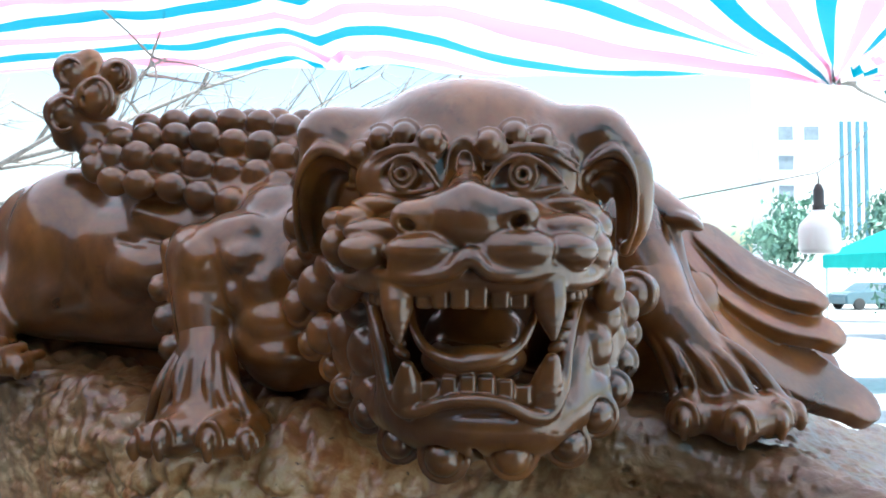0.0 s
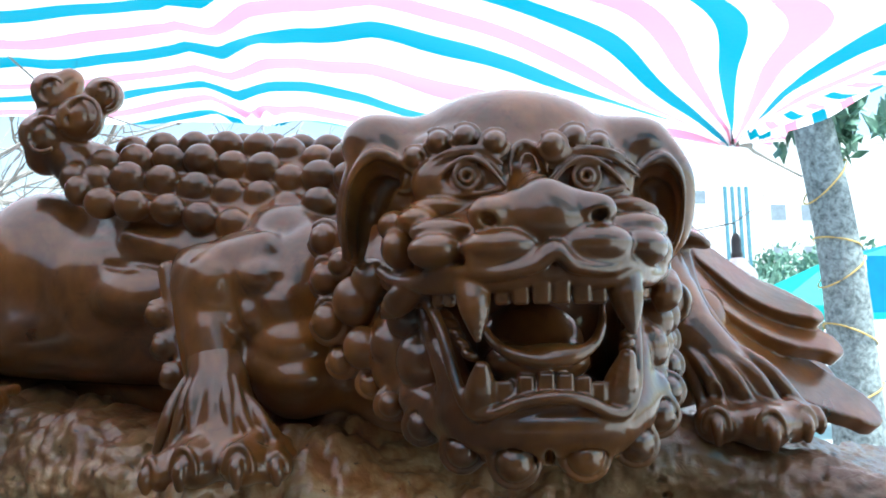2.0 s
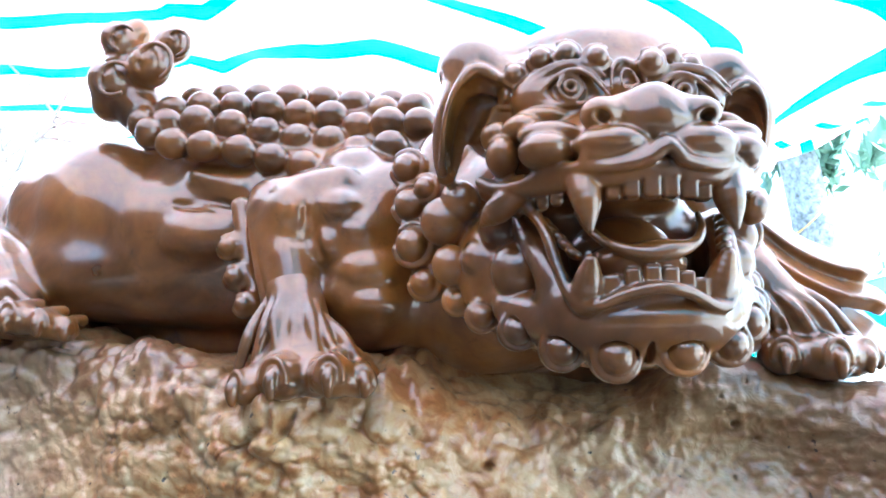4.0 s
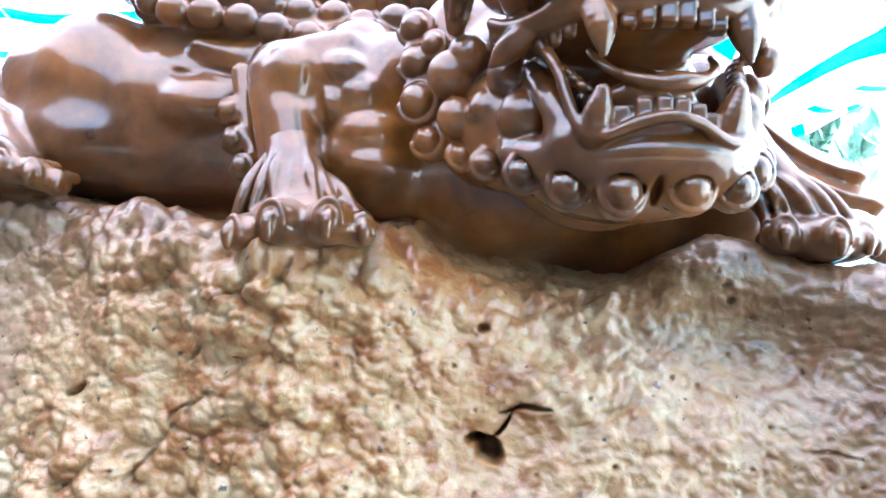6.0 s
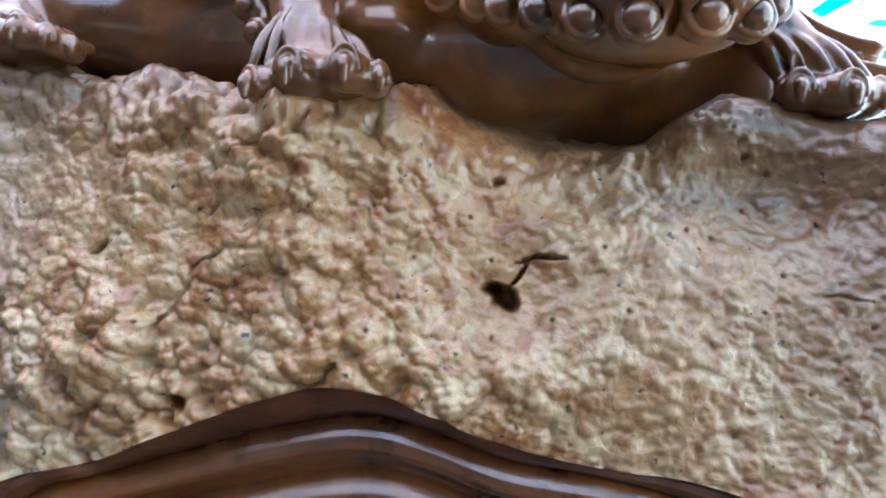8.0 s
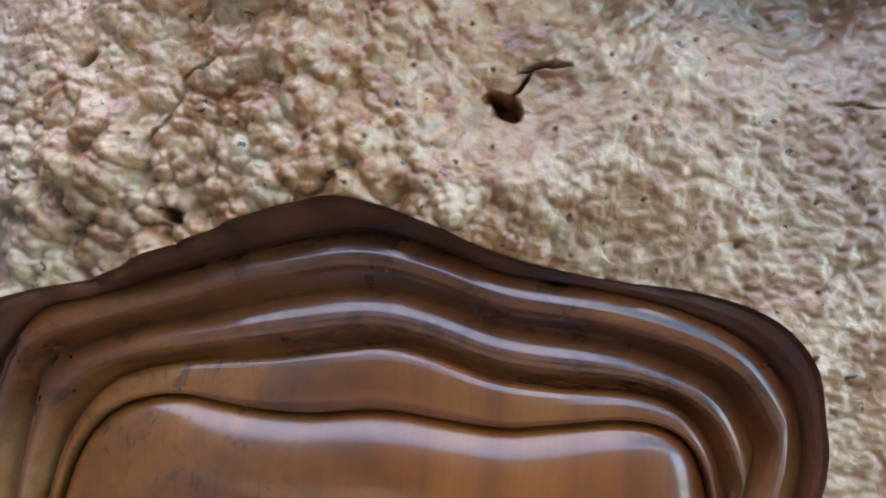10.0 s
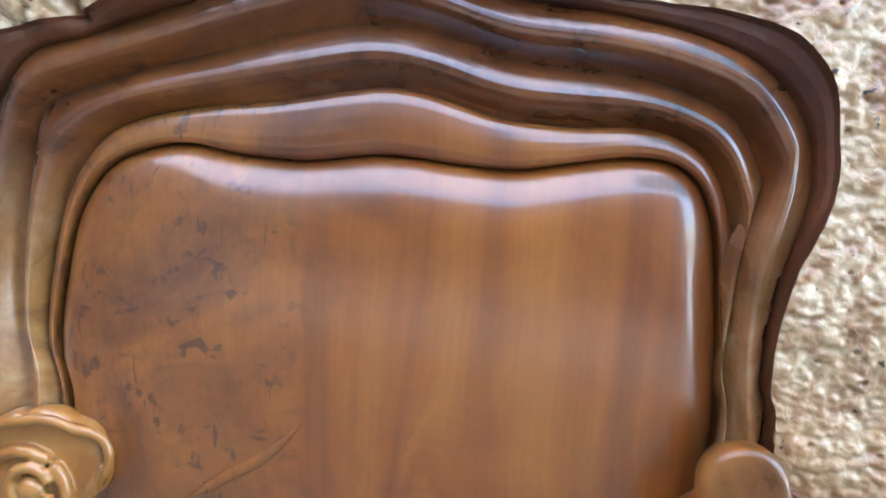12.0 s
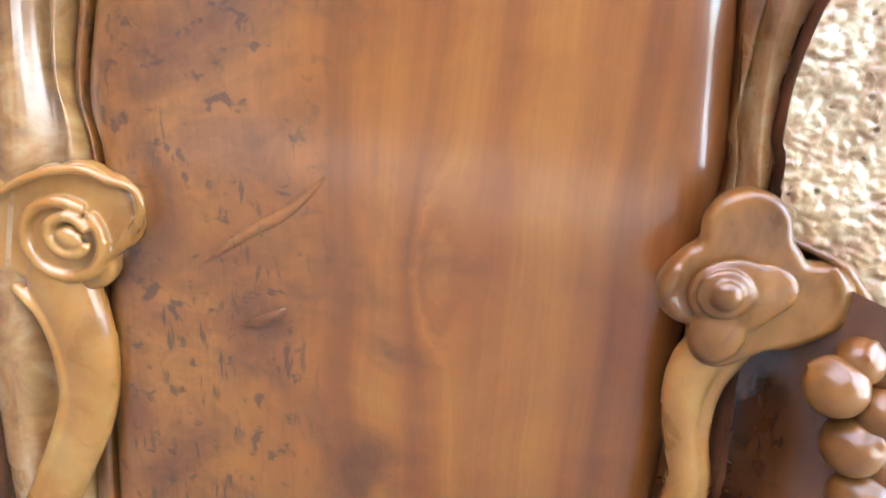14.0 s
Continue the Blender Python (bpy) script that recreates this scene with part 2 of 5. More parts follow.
class Clay:
    """A block of distances from which rounded forms are built up and cut away, then skinned."""

    def __init__(self, lo, hi, step):
        self.lo, self.step = np.array(lo, float), step
        self.n = np.ceil((np.array(hi) - self.lo) / step).astype(int) + 1
        self.f = np.full(self.n, 0.2, np.float32)

    def window(self, lo, hi):
        a = np.clip(np.floor((np.array(lo) - self.lo) / self.step).astype(int), 0, self.n)
        b = np.clip(np.ceil((np.array(hi) - self.lo) / self.step).astype(int) + 1, 0, self.n)
        if (b <= a).any():
            return None, None
        axes = [self.lo[k] + self.step * np.arange(a[k], b[k]) for k in range(3)]
        g = np.stack(np.meshgrid(*axes, indexing="ij"), -1).astype(np.float32)
        return tuple(slice(i, j) for i, j in zip(a, b)), g

    def blend(self, where, d, k, cut):
        f = self.f[where]
        if cut:
            h = np.clip(0.5 - 0.5 * (f + d) / k, 0, 1)
            self.f[where] = f * (1 - h) - d * h + k * h * (1 - h)
        else:
            h = np.clip(0.5 + 0.5 * (f - d) / k, 0, 1)
            self.f[where] = f * (1 - h) + d * h - k * h * (1 - h)

    def egg(self, c, r, k=0.004, turn=(0, 0, 0), cut=False):
        c = np.array(c, float)
        r = np.array([r] * 3 if np.isscalar(r) else r, float)
        m = r.max() + k + 2 * self.step
        where, g = self.window(c - m, c + m)
        if where is None:
            return
        q = (g - c.astype(np.float32)) @ np.array(Euler([radians(a) for a in turn]).to_matrix(), np.float32)
        k0 = np.linalg.norm(q / r, axis=-1)
        k1 = np.linalg.norm(q / r**2, axis=-1)
        self.blend(where, (k0 * (k0 - 1) / np.maximum(k1, 1e-6)).astype(np.float32), k, cut)

    def block(self, c, r, k=0.003, turn=(0, 0, 0), edge=0.004, cut=False):
        c, r = np.array(c, float), np.array(r, float)
        m = np.linalg.norm(r) + k + 2 * self.step
        where, g = self.window(c - m, c + m)
        q = np.abs((g - c.astype(np.float32)) @ np.array(Euler([radians(a) for a in turn]).to_matrix(), np.float32)) - (r - edge)
        d = np.linalg.norm(np.maximum(q, 0), axis=-1) + np.minimum(q.max(-1), 0) - edge
        self.blend(where, d.astype(np.float32), k, cut)

    def rod(self, points, radii, k=0.004, flat=None, cut=False, smooth=0):
        """A tapering round bar along points. flat: a direction in which it is squeezed, and how far."""
        p = np.array(points, float)
        r = np.interp(np.linspace(0, 1, len(p)), np.linspace(0, 1, len(radii)), radii) if not np.isscalar(radii) else np.full(len(p), radii)
        if smooth:
            p4 = spline(np.c_[p, r], smooth)
            p, r = p4[:, :3], p4[:, 3]
        m = r.max() * (flat[1] if flat else 1) + k + 2 * self.step
        where, g = self.window(p.min(0) - m, p.max(0) + m)
        if where is None:
            return
        if flat:
            ax = np.array(flat[0], float)
            ax /= np.linalg.norm(ax)
            p = p + np.outer(p @ ax, ax) * (1 / flat[1] - 1)
            g = g + (g @ ax)[..., None] * ax * (1 / flat[1] - 1)
        best = None
        for a, b, ra, rb in zip(p, p[1:], r, r[1:]):
            ab = b - a
            t = np.clip(((g - a) @ ab) / max(ab @ ab, 1e-12), 0, 1)
            d = np.linalg.norm(g - a - t[..., None] * ab, axis=-1) - (ra + t * (rb - ra))
            best = d if best is None else np.minimum(best, d)
        if flat:
            best = best * min(1, flat[1])
        self.blend(where, best.astype(np.float32), k, cut)

    def slab(self, points, halves, normal, thick, k=0.002, edge=0.004):
        """A plate of even thickness swept along points, square at its edges."""
        n = np.array(normal, float) / np.linalg.norm(normal)
        line = spline(np.c_[np.array(points, float), np.interp(np.linspace(0, 1, len(points)), np.linspace(0, 1, len(halves)), halves)], 22)
        m = max(halves) + thick + 3 * self.step
        where, g = self.window(line[:, :3].min(0) - m, line[:, :3].max(0) + m)
        best, side, high = None, None, None
        for a, b in zip(line, line[1:]):
            ab = b[:3] - a[:3]
            ab = ab - n * (ab @ n)
            size = np.linalg.norm(ab)
            rel = g - a[:3]
            t = np.clip((rel @ ab) / size**2, 0, 1)
            off = rel - t[..., None] * (b[:3] - a[:3])
            up = off @ n
            flat = off - up[..., None] * n
            d = np.linalg.norm(flat, axis=-1)
            rest = d - (a[3] + t * (b[3] - a[3]))
            if best is None:
                best, side, high = d, rest, up
            else:
                hit = d < best
                best, side, high = np.where(hit, d, best), np.where(hit, rest, side), np.where(hit, up, high)
        q = np.stack([side + edge, np.abs(high) - thick + edge], -1)
        d = np.linalg.norm(np.maximum(q, 0), axis=-1) + np.minimum(q.max(-1), 0) - edge
        self.blend(where, d.astype(np.float32), k, False)

    def ring(self, c, radius, thick, axis=(0, -1, 0), start=0, end=360, squash=1.0, k=0.003, cut=False, grow=0.0):
        z = Vector(axis).normalized()
        x = Vector((0, 0, 1)).cross(z).normalized() if abs(z.z) < 0.95 else Vector((1, 0, 0))
        y = z.cross(x)
        n = max(6, int((end - start) / 18))
        pts = []
        for i in range(n + 1):
            a = radians(start + (end - start) * i / n)
            rr = radius * (1 + grow * i / n)
            pts.append(Vector(c) + x * math.cos(a) * rr + y * math.sin(a) * rr * squash)
        self.rod(pts, thick, k, cut=cut)

    def curls(self, made, axis=(0, -1, 0), bed=1.34, sunk=1.10):
        """Carved curls: domes sunk into sockets, each with a raised rim that runs out. All beds first, then the domes."""
        a = np.array(axis, float) / np.linalg.norm(axis)
        made = [(np.array(c, float), r, side) for c, r, side in made]
        for c, r, _ in made:
            self.egg(c - 0.75 * r * a, r * bed, 0.006)
        for c, r, side in made:
            self.egg(c - 0.1 * r * a, r * sunk, 0.001, cut=True)
            self.egg(c - 0.12 * r * a, r * 0.97, 0.0008)
            self.ring(c - 0.14 * r * a, r * 1.18, r * 0.17, axis, 190 if side > 0 else 50, 490 if side > 0 else 350, k=0.004)

    def skin(self):
        f, s = self.f, self.f < 0
        o = [(i, j, k) for i in (0, 1) for j in (0, 1) for k in (0, 1)]
        n = np.array(f.shape) - 1
        part_of = [s[i:i + n[0], j:j + n[1], k:k + n[2]] for i, j, k in o]
        count = sum(x.astype(np.int8) for x in part_of)
        cells = np.argwhere((count > 0) & (count < 8))
        ids = np.full(n, -1, np.int32)
        ids[tuple(cells.T)] = np.arange(len(cells))
        val = np.stack([f[tuple((cells + q).T)] for q in o], 1)
        acc, num = np.zeros((len(cells), 3)), np.zeros(len(cells))
        for a in range(8):
            for b in range(a + 1, 8):
                if sum(abs(x - y) for x, y in zip(o[a], o[b])) != 1:
                    continue
                hit = (val[:, a] < 0) != (val[:, b] < 0)
                t = val[hit, a] / (val[hit, a] - val[hit, b])
                acc[hit] += np.array(o[a]) + t[:, None] * (np.array(o[b]) - np.array(o[a]))
                num[hit] += 1
        verts = self.lo + self.step * (cells + acc / num[:, None])
        faces = []
        for ax in range(3):
            u, v = (ax + 1) % 3, (ax + 2) % 3
            sl0, sl1 = [slice(None)] * 3, [slice(None)] * 3
            sl0[ax], sl1[ax] = slice(0, -1), slice(1, None)
            e = np.argwhere(s[tuple(sl0)] != s[tuple(sl1)])
            e = e[(e[:, u] > 0) & (e[:, v] > 0) & (e[:, u] < n[u]) & (e[:, v] < n[v])]
            inside = s[tuple(e.T)]
            quad = []
            for du, dv in ((-1, -1), (0, -1), (0, 0), (-1, 0)):
                c = e.copy()
                c[:, u] += du
                c[:, v] += dv
                quad.append(ids[tuple(c.T)])
            q = np.stack(quad, 1)
            q[~inside] = q[~inside][:, ::-1]
            faces.append(q)
        return verts, np.vstack(faces)


# grid noise for relief
def cells2(x, y, seed):
    """Distance to the nearest of scattered points, one in each unit cell."""
    xi, yi = np.floor(x).astype(np.int64), np.floor(y).astype(np.int64)
    best = np.full(x.shape, 9.0)
    for dx in (-1, 0, 1):
        for dy in (-1, 0, 1):
            cx, cy = xi + dx, yi + dy
            h = (cx * 73856093 ^ cy * 19349663 ^ seed * 83492791) & 0x7FFFFFFF
            h = (h * 1103515245 + 12345) & 0x7FFFFFFF
            rx = (h >> 8 & 1023) / 1023
            ry = (h >> 18 & 1023) / 1023
            best = np.minimum(best, np.hypot(cx + rx - x, cy + ry - y))
    return best


def soft2(x, y, seed):
    xi, yi = np.floor(x).astype(np.int64), np.floor(y).astype(np.int64)
    fx, fy = x - xi, y - yi
    fx, fy = fx * fx * (3 - 2 * fx), fy * fy * (3 - 2 * fy)

    def val(cx, cy):
        h = (cx * 73856093 ^ cy * 19349663 ^ seed * 83492791) & 0x7FFFFFFF
        h = (h * 1103515245 + 12345) & 0x7FFFFFFF
        return (h >> 10 & 4095) / 2047.5 - 1

    return (val(xi, yi) * (1 - fx) + val(xi + 1, yi) * fx) * (1 - fy) + (val(xi, yi + 1) * (1 - fx) + val(xi + 1, yi + 1) * fx) * fy


def bell(x, mid, width):
    return np.exp(-(((x - mid) / width) ** 2))


# ---- the throne: outlines of its back, across and up ----
OUTER = [(-1.02, 0.0), (-1.015, 0.7), (-0.97, 1.0), (-0.905, 1.17), (-0.865, 1.213)] + [(-0.829, 1.239), (-0.738, 1.261), (-0.628, 1.307), (-0.539, 1.341), (-0.460, 1.358), (-0.374, 1.337), (-0.290, 1.305), (-0.192, 1.286), (-0.092, 1.276), (-0.025, 1.254), (0.015, 1.211)] + [(0.030, 1.145), (0.031, 1.102), (0.016, 1.056), (0.001, 1.021), (-0.009, 0.968), (-0.008, 0.902), (0.001, 0.841), (0.0, 0.5), (0.02, 0.0)]
STEP = [(-1.0, 0.0), (-0.996, 0.53), (-0.955, 0.8), (-0.935, 0.97), (-0.893, 1.1)] + [(-0.835, 1.208), (-0.752, 1.238), (-0.638, 1.277), (-0.546, 1.305), (-0.451, 1.324), (-0.376, 1.311), (-0.290, 1.285), (-0.189, 1.273), (-0.102, 1.254), (-0.039, 1.225), (0.004, 1.177)] + [(0.018, 1.127), (0.018, 1.093), (0.011, 1.055), (0.000, 1.011), (-0.008, 0.950), (-0.008, 0.894), (0.001, 0.832), (-0.02, 0.5), (0.0, 0.0)]
GROOVE = [(-0.93, 0.0), (-0.905, 0.537), (-0.865, 0.790), (-0.863, 0.980)] + [(-0.844, 1.105), (-0.824, 1.159), (-0.740, 1.194), (-0.638, 1.221), (-0.546, 1.245), (-0.450, 1.262), (-0.375, 1.253), (-0.288, 1.227), (-0.180, 1.217), (-0.110, 1.200), (-0.057, 1.174), (-0.026, 1.122)] + [(-0.024, 1.103), (-0.053, 1.024), (-0.044, 0.919), (-0.031, 0.825), (-0.04, 0.5), (-0.03, 0.0)]
INSET = [(-0.9, 0.0), (-0.861, 0.538), (-0.831, 0.791)] + [(-0.847, 0.878), (-0.829, 0.991), (-0.805, 1.067), (-0.765, 1.122), (-0.716, 1.149), (-0.638, 1.165), (-0.553, 1.175), (-0.477, 1.188), (-0.427, 1.194), (-0.377, 1.187), (-0.303, 1.166), (-0.231, 1.159), (-0.149, 1.160), (-0.099, 1.146), (-0.064, 1.110), (-0.045, 1.051), (-0.036, 0.966)] + [(-0.048, 0.886), (-0.039, 0.821), (-0.055, 0.5), (-0.045, 0.0)]
INNER = [(-0.86, 0.0), (-0.835, 0.532), (-0.821, 0.787)] + [(-0.833, 0.873), (-0.820, 0.960), (-0.798, 1.038), (-0.763, 1.088), (-0.718, 1.112), (-0.662, 1.121), (-0.594, 1.111), (-0.520, 1.108), (-0.429, 1.118), (-0.352, 1.112), (-0.288, 1.108), (-0.227, 1.117), (-0.167, 1.127), (-0.119, 1.125), (-0.086, 1.106), (-0.067, 1.069), (-0.056, 1.010), (-0.048, 0.934), (-0.041, 0.841)] + [(-0.05, 0.7), (-0.053, 0.5), (-0.055, 0.0)]


TOP = [(-1.4, 1.74), (-1.0, 1.73), (-0.865, 1.717), (-0.798, 1.695), (-0.66, 1.69), (-0.57, 1.66), (-0.46, 1.675), (-0.39, 1.666), (-0.33, 1.641), (-0.27, 1.626),
       (-0.19, 1.632), (-0.14, 1.645), (-0.1, 1.677), (-0.055, 1.692), (0.0, 1.682), (0.05, 1.672), (0.12, 1.668), (0.25, 1.62), (0.5, 1.55)]


def burl_top(u):
    t = np.array(TOP)
    return np.interp(u, t[:, 0], t[:, 1])


def burl_front(u, w):
    """How far back the burl's face lies."""
    v = 0.775 - 0.07 * bell(u, -0.54, 0.17) * bell(w, 1.62, 0.2) - 0.03 * bell(u, -0.4, 0.3) * bell(w, 1.38, 0.1)
    v = v + 0.06 * bell(u, 0.0, 0.12) * bell(w, 1.58, 0.07) + 0.03 * bell(u, -0.2, 0.12) * bell(w, 1.6, 0.07)
    v = v - 0.03 * bell(u, 0.3, 0.25) * bell(w, 1.3, 0.4) - 0.04 * np.clip(1.3 - w, 0, 1) - 0.02 * bell(u, -0.75, 0.12) * bell(w, 1.4, 0.12)
    v = v - 0.14 * bell(u, 0.235, 0.055) * bell(w, 1.555, 0.055)
    return v


HOLES = [((-0.296, 1.456), (0.0165, 0.0105), -0.75, 0.06), ((-0.312, 1.466), (0.009, 0.005), 0.2, 0.04), ((-0.262, 1.497), (0.022, 0.0022), -0.05, 0.025), ((-0.283, 1.483), (0.016, 0.0022), 0.9, 0.025),
         ((-0.642, 1.331), (0.011, 0.007), -0.5, 0.03), ((0.050, 1.470), (0.022, 0.0022), -0.1, 0.007), ((-0.510, 1.623), (0.017, 0.005), 1.0, 0.015),
         ((-0.745, 1.494), (0.012, 0.004), 0.6, 0.02), ((-0.606, 1.540), (0.012, 0.002), 0.8, 0.010), ((-0.609, 1.483), (0.014, 0.002), 1.5, 0.010), ((-0.308, 1.580), (0.006, 0.004), 0.1, 0.012),
         ((-0.623, 1.473), (0.035, 0.0022), 0.75, 0.008), ((-0.660, 1.423), (0.03, 0.0022), 1.05, 0.008), ((-0.559, 1.603), (0.03, 0.0022), 0.6, 0.008), ((-0.044, 1.644), (0.006, 0.003), 0.6, 0.012), ((-0.037, 1.625), (0.004, 0.003), 0.2, 0.012)]


def burl_relief(x, y):
    wx, wy = x + 0.006 * soft2(x * 26, y * 26, 1), y + 0.006 * soft2(x * 26, y * 26, 2)
    def nodule(f, wide):
        return np.clip(1 - (f / wide) ** 2, 0, 1) ** 0.65

    def rough(f, seed):
        return soft2(x * f, y * f, seed) + 0.5 * soft2(x * 2.1 * f, y * 2.1 * f, seed + 1) + 0.25 * soft2(x * 4.3 * f, y * 4.3 * f, seed + 2)

    left = 1 / (1 + np.exp((x + 0.27 - 0.5 * np.maximum(y - 1.45, 0)) / 0.06))
    strong = np.clip(0.55 + 0.9 * soft2(x * 6, y * 6, 5) + 0.4 * soft2(x * 17, y * 17, 16), 0.12, 1.35) * (0.22 + 0.95 * left)
    knot = np.hypot(x - HOLES[0][0][0], (y - HOLES[0][0][1]) * 1.1)
    calm = 1 - 0.8 * bell(knot, 0.0, 0.09)
    # round nodules of mixed sizes
    size = 0.5 + 0.5 * soft2(x * 21, y * 21, 31)
    lumps = nodule(cells2(wx * 25, wy * 28, 3), 0.76) * (0.45 + 0.8 * size)
    beads = nodule(cells2(wx * 52 + 3, wy * 56, 4), 0.68) * (1.15 - 0.5 * size)
    seeds = nodule(cells2(wx * 92, wy * 110, 15), 0.62)
    turn = np.arctan2(y - HOLES[0][0][1], x - HOLES[0][0][0])
    streak = soft2(turn * 22 + 6 * knot, knot * 30, 6) * bell(knot, 0.08, 0.07)
    comb = soft2((x + 0.25 * y) * 62, (y - 0.25 * x) * 120, 6) + 0.6 * soft2((x - 0.2 * y) * 120, (y + 0.3 * x) * 210, 26)
    rings = np.sin(knot * 210 + 5 * soft2(x * 14, y * 14, 41) + 1.5 * np.sin(2 * turn)) * bell(knot, 0.085, 0.055)
    h = 0.025 * lumps * strong * calm + 0.0068 * beads * (0.2 + strong) * calm + 0.0024 * seeds * (0.5 + 0.4 * strong) * calm
    h = h + 0.0020 * rough(30, 20) + 0.0006 * rough(120, 50) + 0.0004 * streak + 0.0010 * rings + 0.0017 * comb * (1 - 0.8 * left) + 0.013 * soft2(x * 8, y * 8, 7)
    # knot hole with its slot, and small dark pits
    for (hx, hy), (rx, ry), turn, deep in HOLES:
        a, b = (x - hx) * math.cos(turn) + (y - hy) * math.sin(turn), (y - hy) * math.cos(turn) - (x - hx) * math.sin(turn)
        if ry < 0.0025:  # cracks wander
            b = b + 0.007 * soft2(x * 42, y * 42, 12) * np.clip(rx / 0.03, 0, 1)
        h = h - deep * np.clip(1.3 - np.hypot(a / rx, b / ry) * (1 + 0.22 * soft2(x * 90, y * 90, 11)), 0, 0.6) / 0.6
    pit = cells2(x * 13 + 5.3, y * 13, 9)
    h = h - 0.010 * np.clip(1 - pit / 0.04, 0, 1)
    h = h + 0.014 * bell(knot, 0.085, 0.05)
    return h


def inside(poly, x, y):
    poly = np.asarray(poly)
    hit = np.zeros(x.shape, bool)
    for (x0, y0), (x1, y1) in zip(poly, np.roll(poly, -1, 0)):
        if y0 == y1:
            continue
        hit ^= ((y0 > y) != (y1 > y)) & (x < (x1 - x0) * (y - y0) / (y1 - y0) + x0)
    return hit


def burl_mesh():
    us = np.arange(-1.2, 0.5, 0.0020)
    # the sheet runs up the face, over the shoulder and back
    arc = np.concatenate([np.concatenate([np.linspace(0, 0.2, 30)[:-1], np.linspace(0.2, 1.0, 680)]), 1 + np.linspace(0.004, 0.45, 120)])
    u, s = np.meshgrid(us, arc)
    top = burl_top(u)
    r = 0.05
    w = (top - r) * np.minimum(s, 1)
    v = burl_front(u, w)
    a = np.clip((s - 1) / 0.08, 0, 1) * (math.pi / 2)
    nv, nw = -np.cos(a), np.sin(a)
    back = np.maximum(s - 1.08, 0)
    v = v + r * (1 - np.cos(a)) + np.minimum(back, 0.34) * 1.5
    w = w + r * np.sin(a) + np.minimum(back, 0.1) * (0.05 + 0.6 * np.exp(-(((u + 0.36) / 0.21) ** 4)))
    w = w - np.clip((s - 1.42) / 0.03, 0, 1) * w
    # the ends and the rear turn round to close the block
    end = np.clip(1 - np.minimum(u - us[0], us[-1] - u) / 0.07, 0, 1)
    v = v + 0.55 * (1 - np.sqrt(1 - 0.999 * end**2)) * (s < 1.2)
    h = burl_relief(u, w + np.maximum(v - burl_front(u, w), 0) * 0.8)
    g = np.stack([u, v + nv * h, w + nw * h], -1)
    n, c = u.shape
    i = np.arange(n * c).reshape(n, c)
    f = np.stack([i[:-1, :-1], i[:-1, 1:], i[1:, 1:], i[1:, :-1]], -1).reshape(-1, 4)
    opening = np.vstack([spline(OUTER, 240)[:-60], [(0.012, 0.792), (0.050, 0.786), (0.078, 0.777), (0.105, 0.742), (0.134, 0.705), (0.25, 0.665), (0.4, 0.66), (0.4, -0.1), (0.0, -0.1)]])
    hole = inside(opening, u, w) & (s < 1)
    hole = hole.ravel()[f].all(1)
    # draw the ragged rim of the opening onto its outline
    flat = g.reshape(-1, 3)
    rim_ids = np.intersect1d(np.unique(f[hole]), np.unique(f[~hole]))
    line = spline(OUTER, 3000)[:-760]
    for k in range(0, len(rim_ids), 500):
        ids = rim_ids[k:k + 500]
        d = np.hypot(flat[ids, 0][:, None] - line[None, :, 0], flat[ids, 2][:, None] - line[None, :, 1])
        near = d.min(1) < 0.012
        flat[ids[near], 0], flat[ids[near], 2] = line[d.argmin(1)[near], 0], line[d.argmin(1)[near], 1]
    return mesh_from("burl_back", flat, f[~hole], BURL)


throne = new("carved_throne")
throne.matrix_world = THRONE
tagged(throne, "throne carved from golden burl with a polished brown back panel", "throne")
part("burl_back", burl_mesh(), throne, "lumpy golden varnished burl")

N = 260


def curve3(points, v):
    c = spline(points, N)
    return np.c_[c[:, 0], np.broadcast_to(v, N), c[:, 1]]


def loft(name, a, b, profile, material, parent, label=""):
    """A strip from curve a to curve b. profile: (part of the way, how far it stands out)."""
    prof = np.array(profile)
    k = np.linspace(0, 1, 41)
    t, out = np.interp(k, np.linspace(0, 1, len(prof)), prof[:, 0]), np.interp(k, np.linspace(0, 1, len(prof)), prof[:, 1])
    g = a[None] + (b - a)[None] * t[:, None, None]
    g[..., 1] -= out[:, None]
    return part(name, sheet(name, g, material), parent, label)


c_out = spline(OUTER, N)
rim = np.c_[c_out[:, 0], burl_front(c_out[:, 0], c_out[:, 1]) - burl_relief(c_out[:, 0], c_out[:, 1]) - 0.001, c_out[:, 1]]
step = curve3(STEP, 0.788)
groove = curve3(GROOVE, 0.812)
inset = curve3(INSET, 0.828)
inner = curve3(INNER, 0.834)
# each moulding swells out gently, then falls back steeply into the next hollow
SWELL = [(0, 0), (0.06, 0.006), (0.14, 0.012), (0.24, 0.018), (0.36, 0.024), (0.48, 0.028), (0.58, 0.029), (0.68, 0.024), (0.78, 0.013), (0.90, 0.003), (1, 0)]
SHELF = [(0, 0), (0.01, 0.005), (0.04, 0.009), (0.10, 0.012), (0.20, 0.015), (0.40, 0.019), (0.60, 0.022), (0.78, 0.023), (0.90, 0.020), (0.97, 0.011), (1, 0)]
loft("cut_edge", rim, step, [(0, 0), (0.15, -0.004), (0.5, 0.004), (0.85, 0.006), (1, 0)], CUT, throne, "dark lacquered edge of the burl")
loft("outer_moulding", step, groove, SWELL, FRAME, throne)
loft("middle_moulding", groove, inset, SWELL, FRAME, throne)
loft("inner_border", inset, inner, SHELF, PANEL, throne)


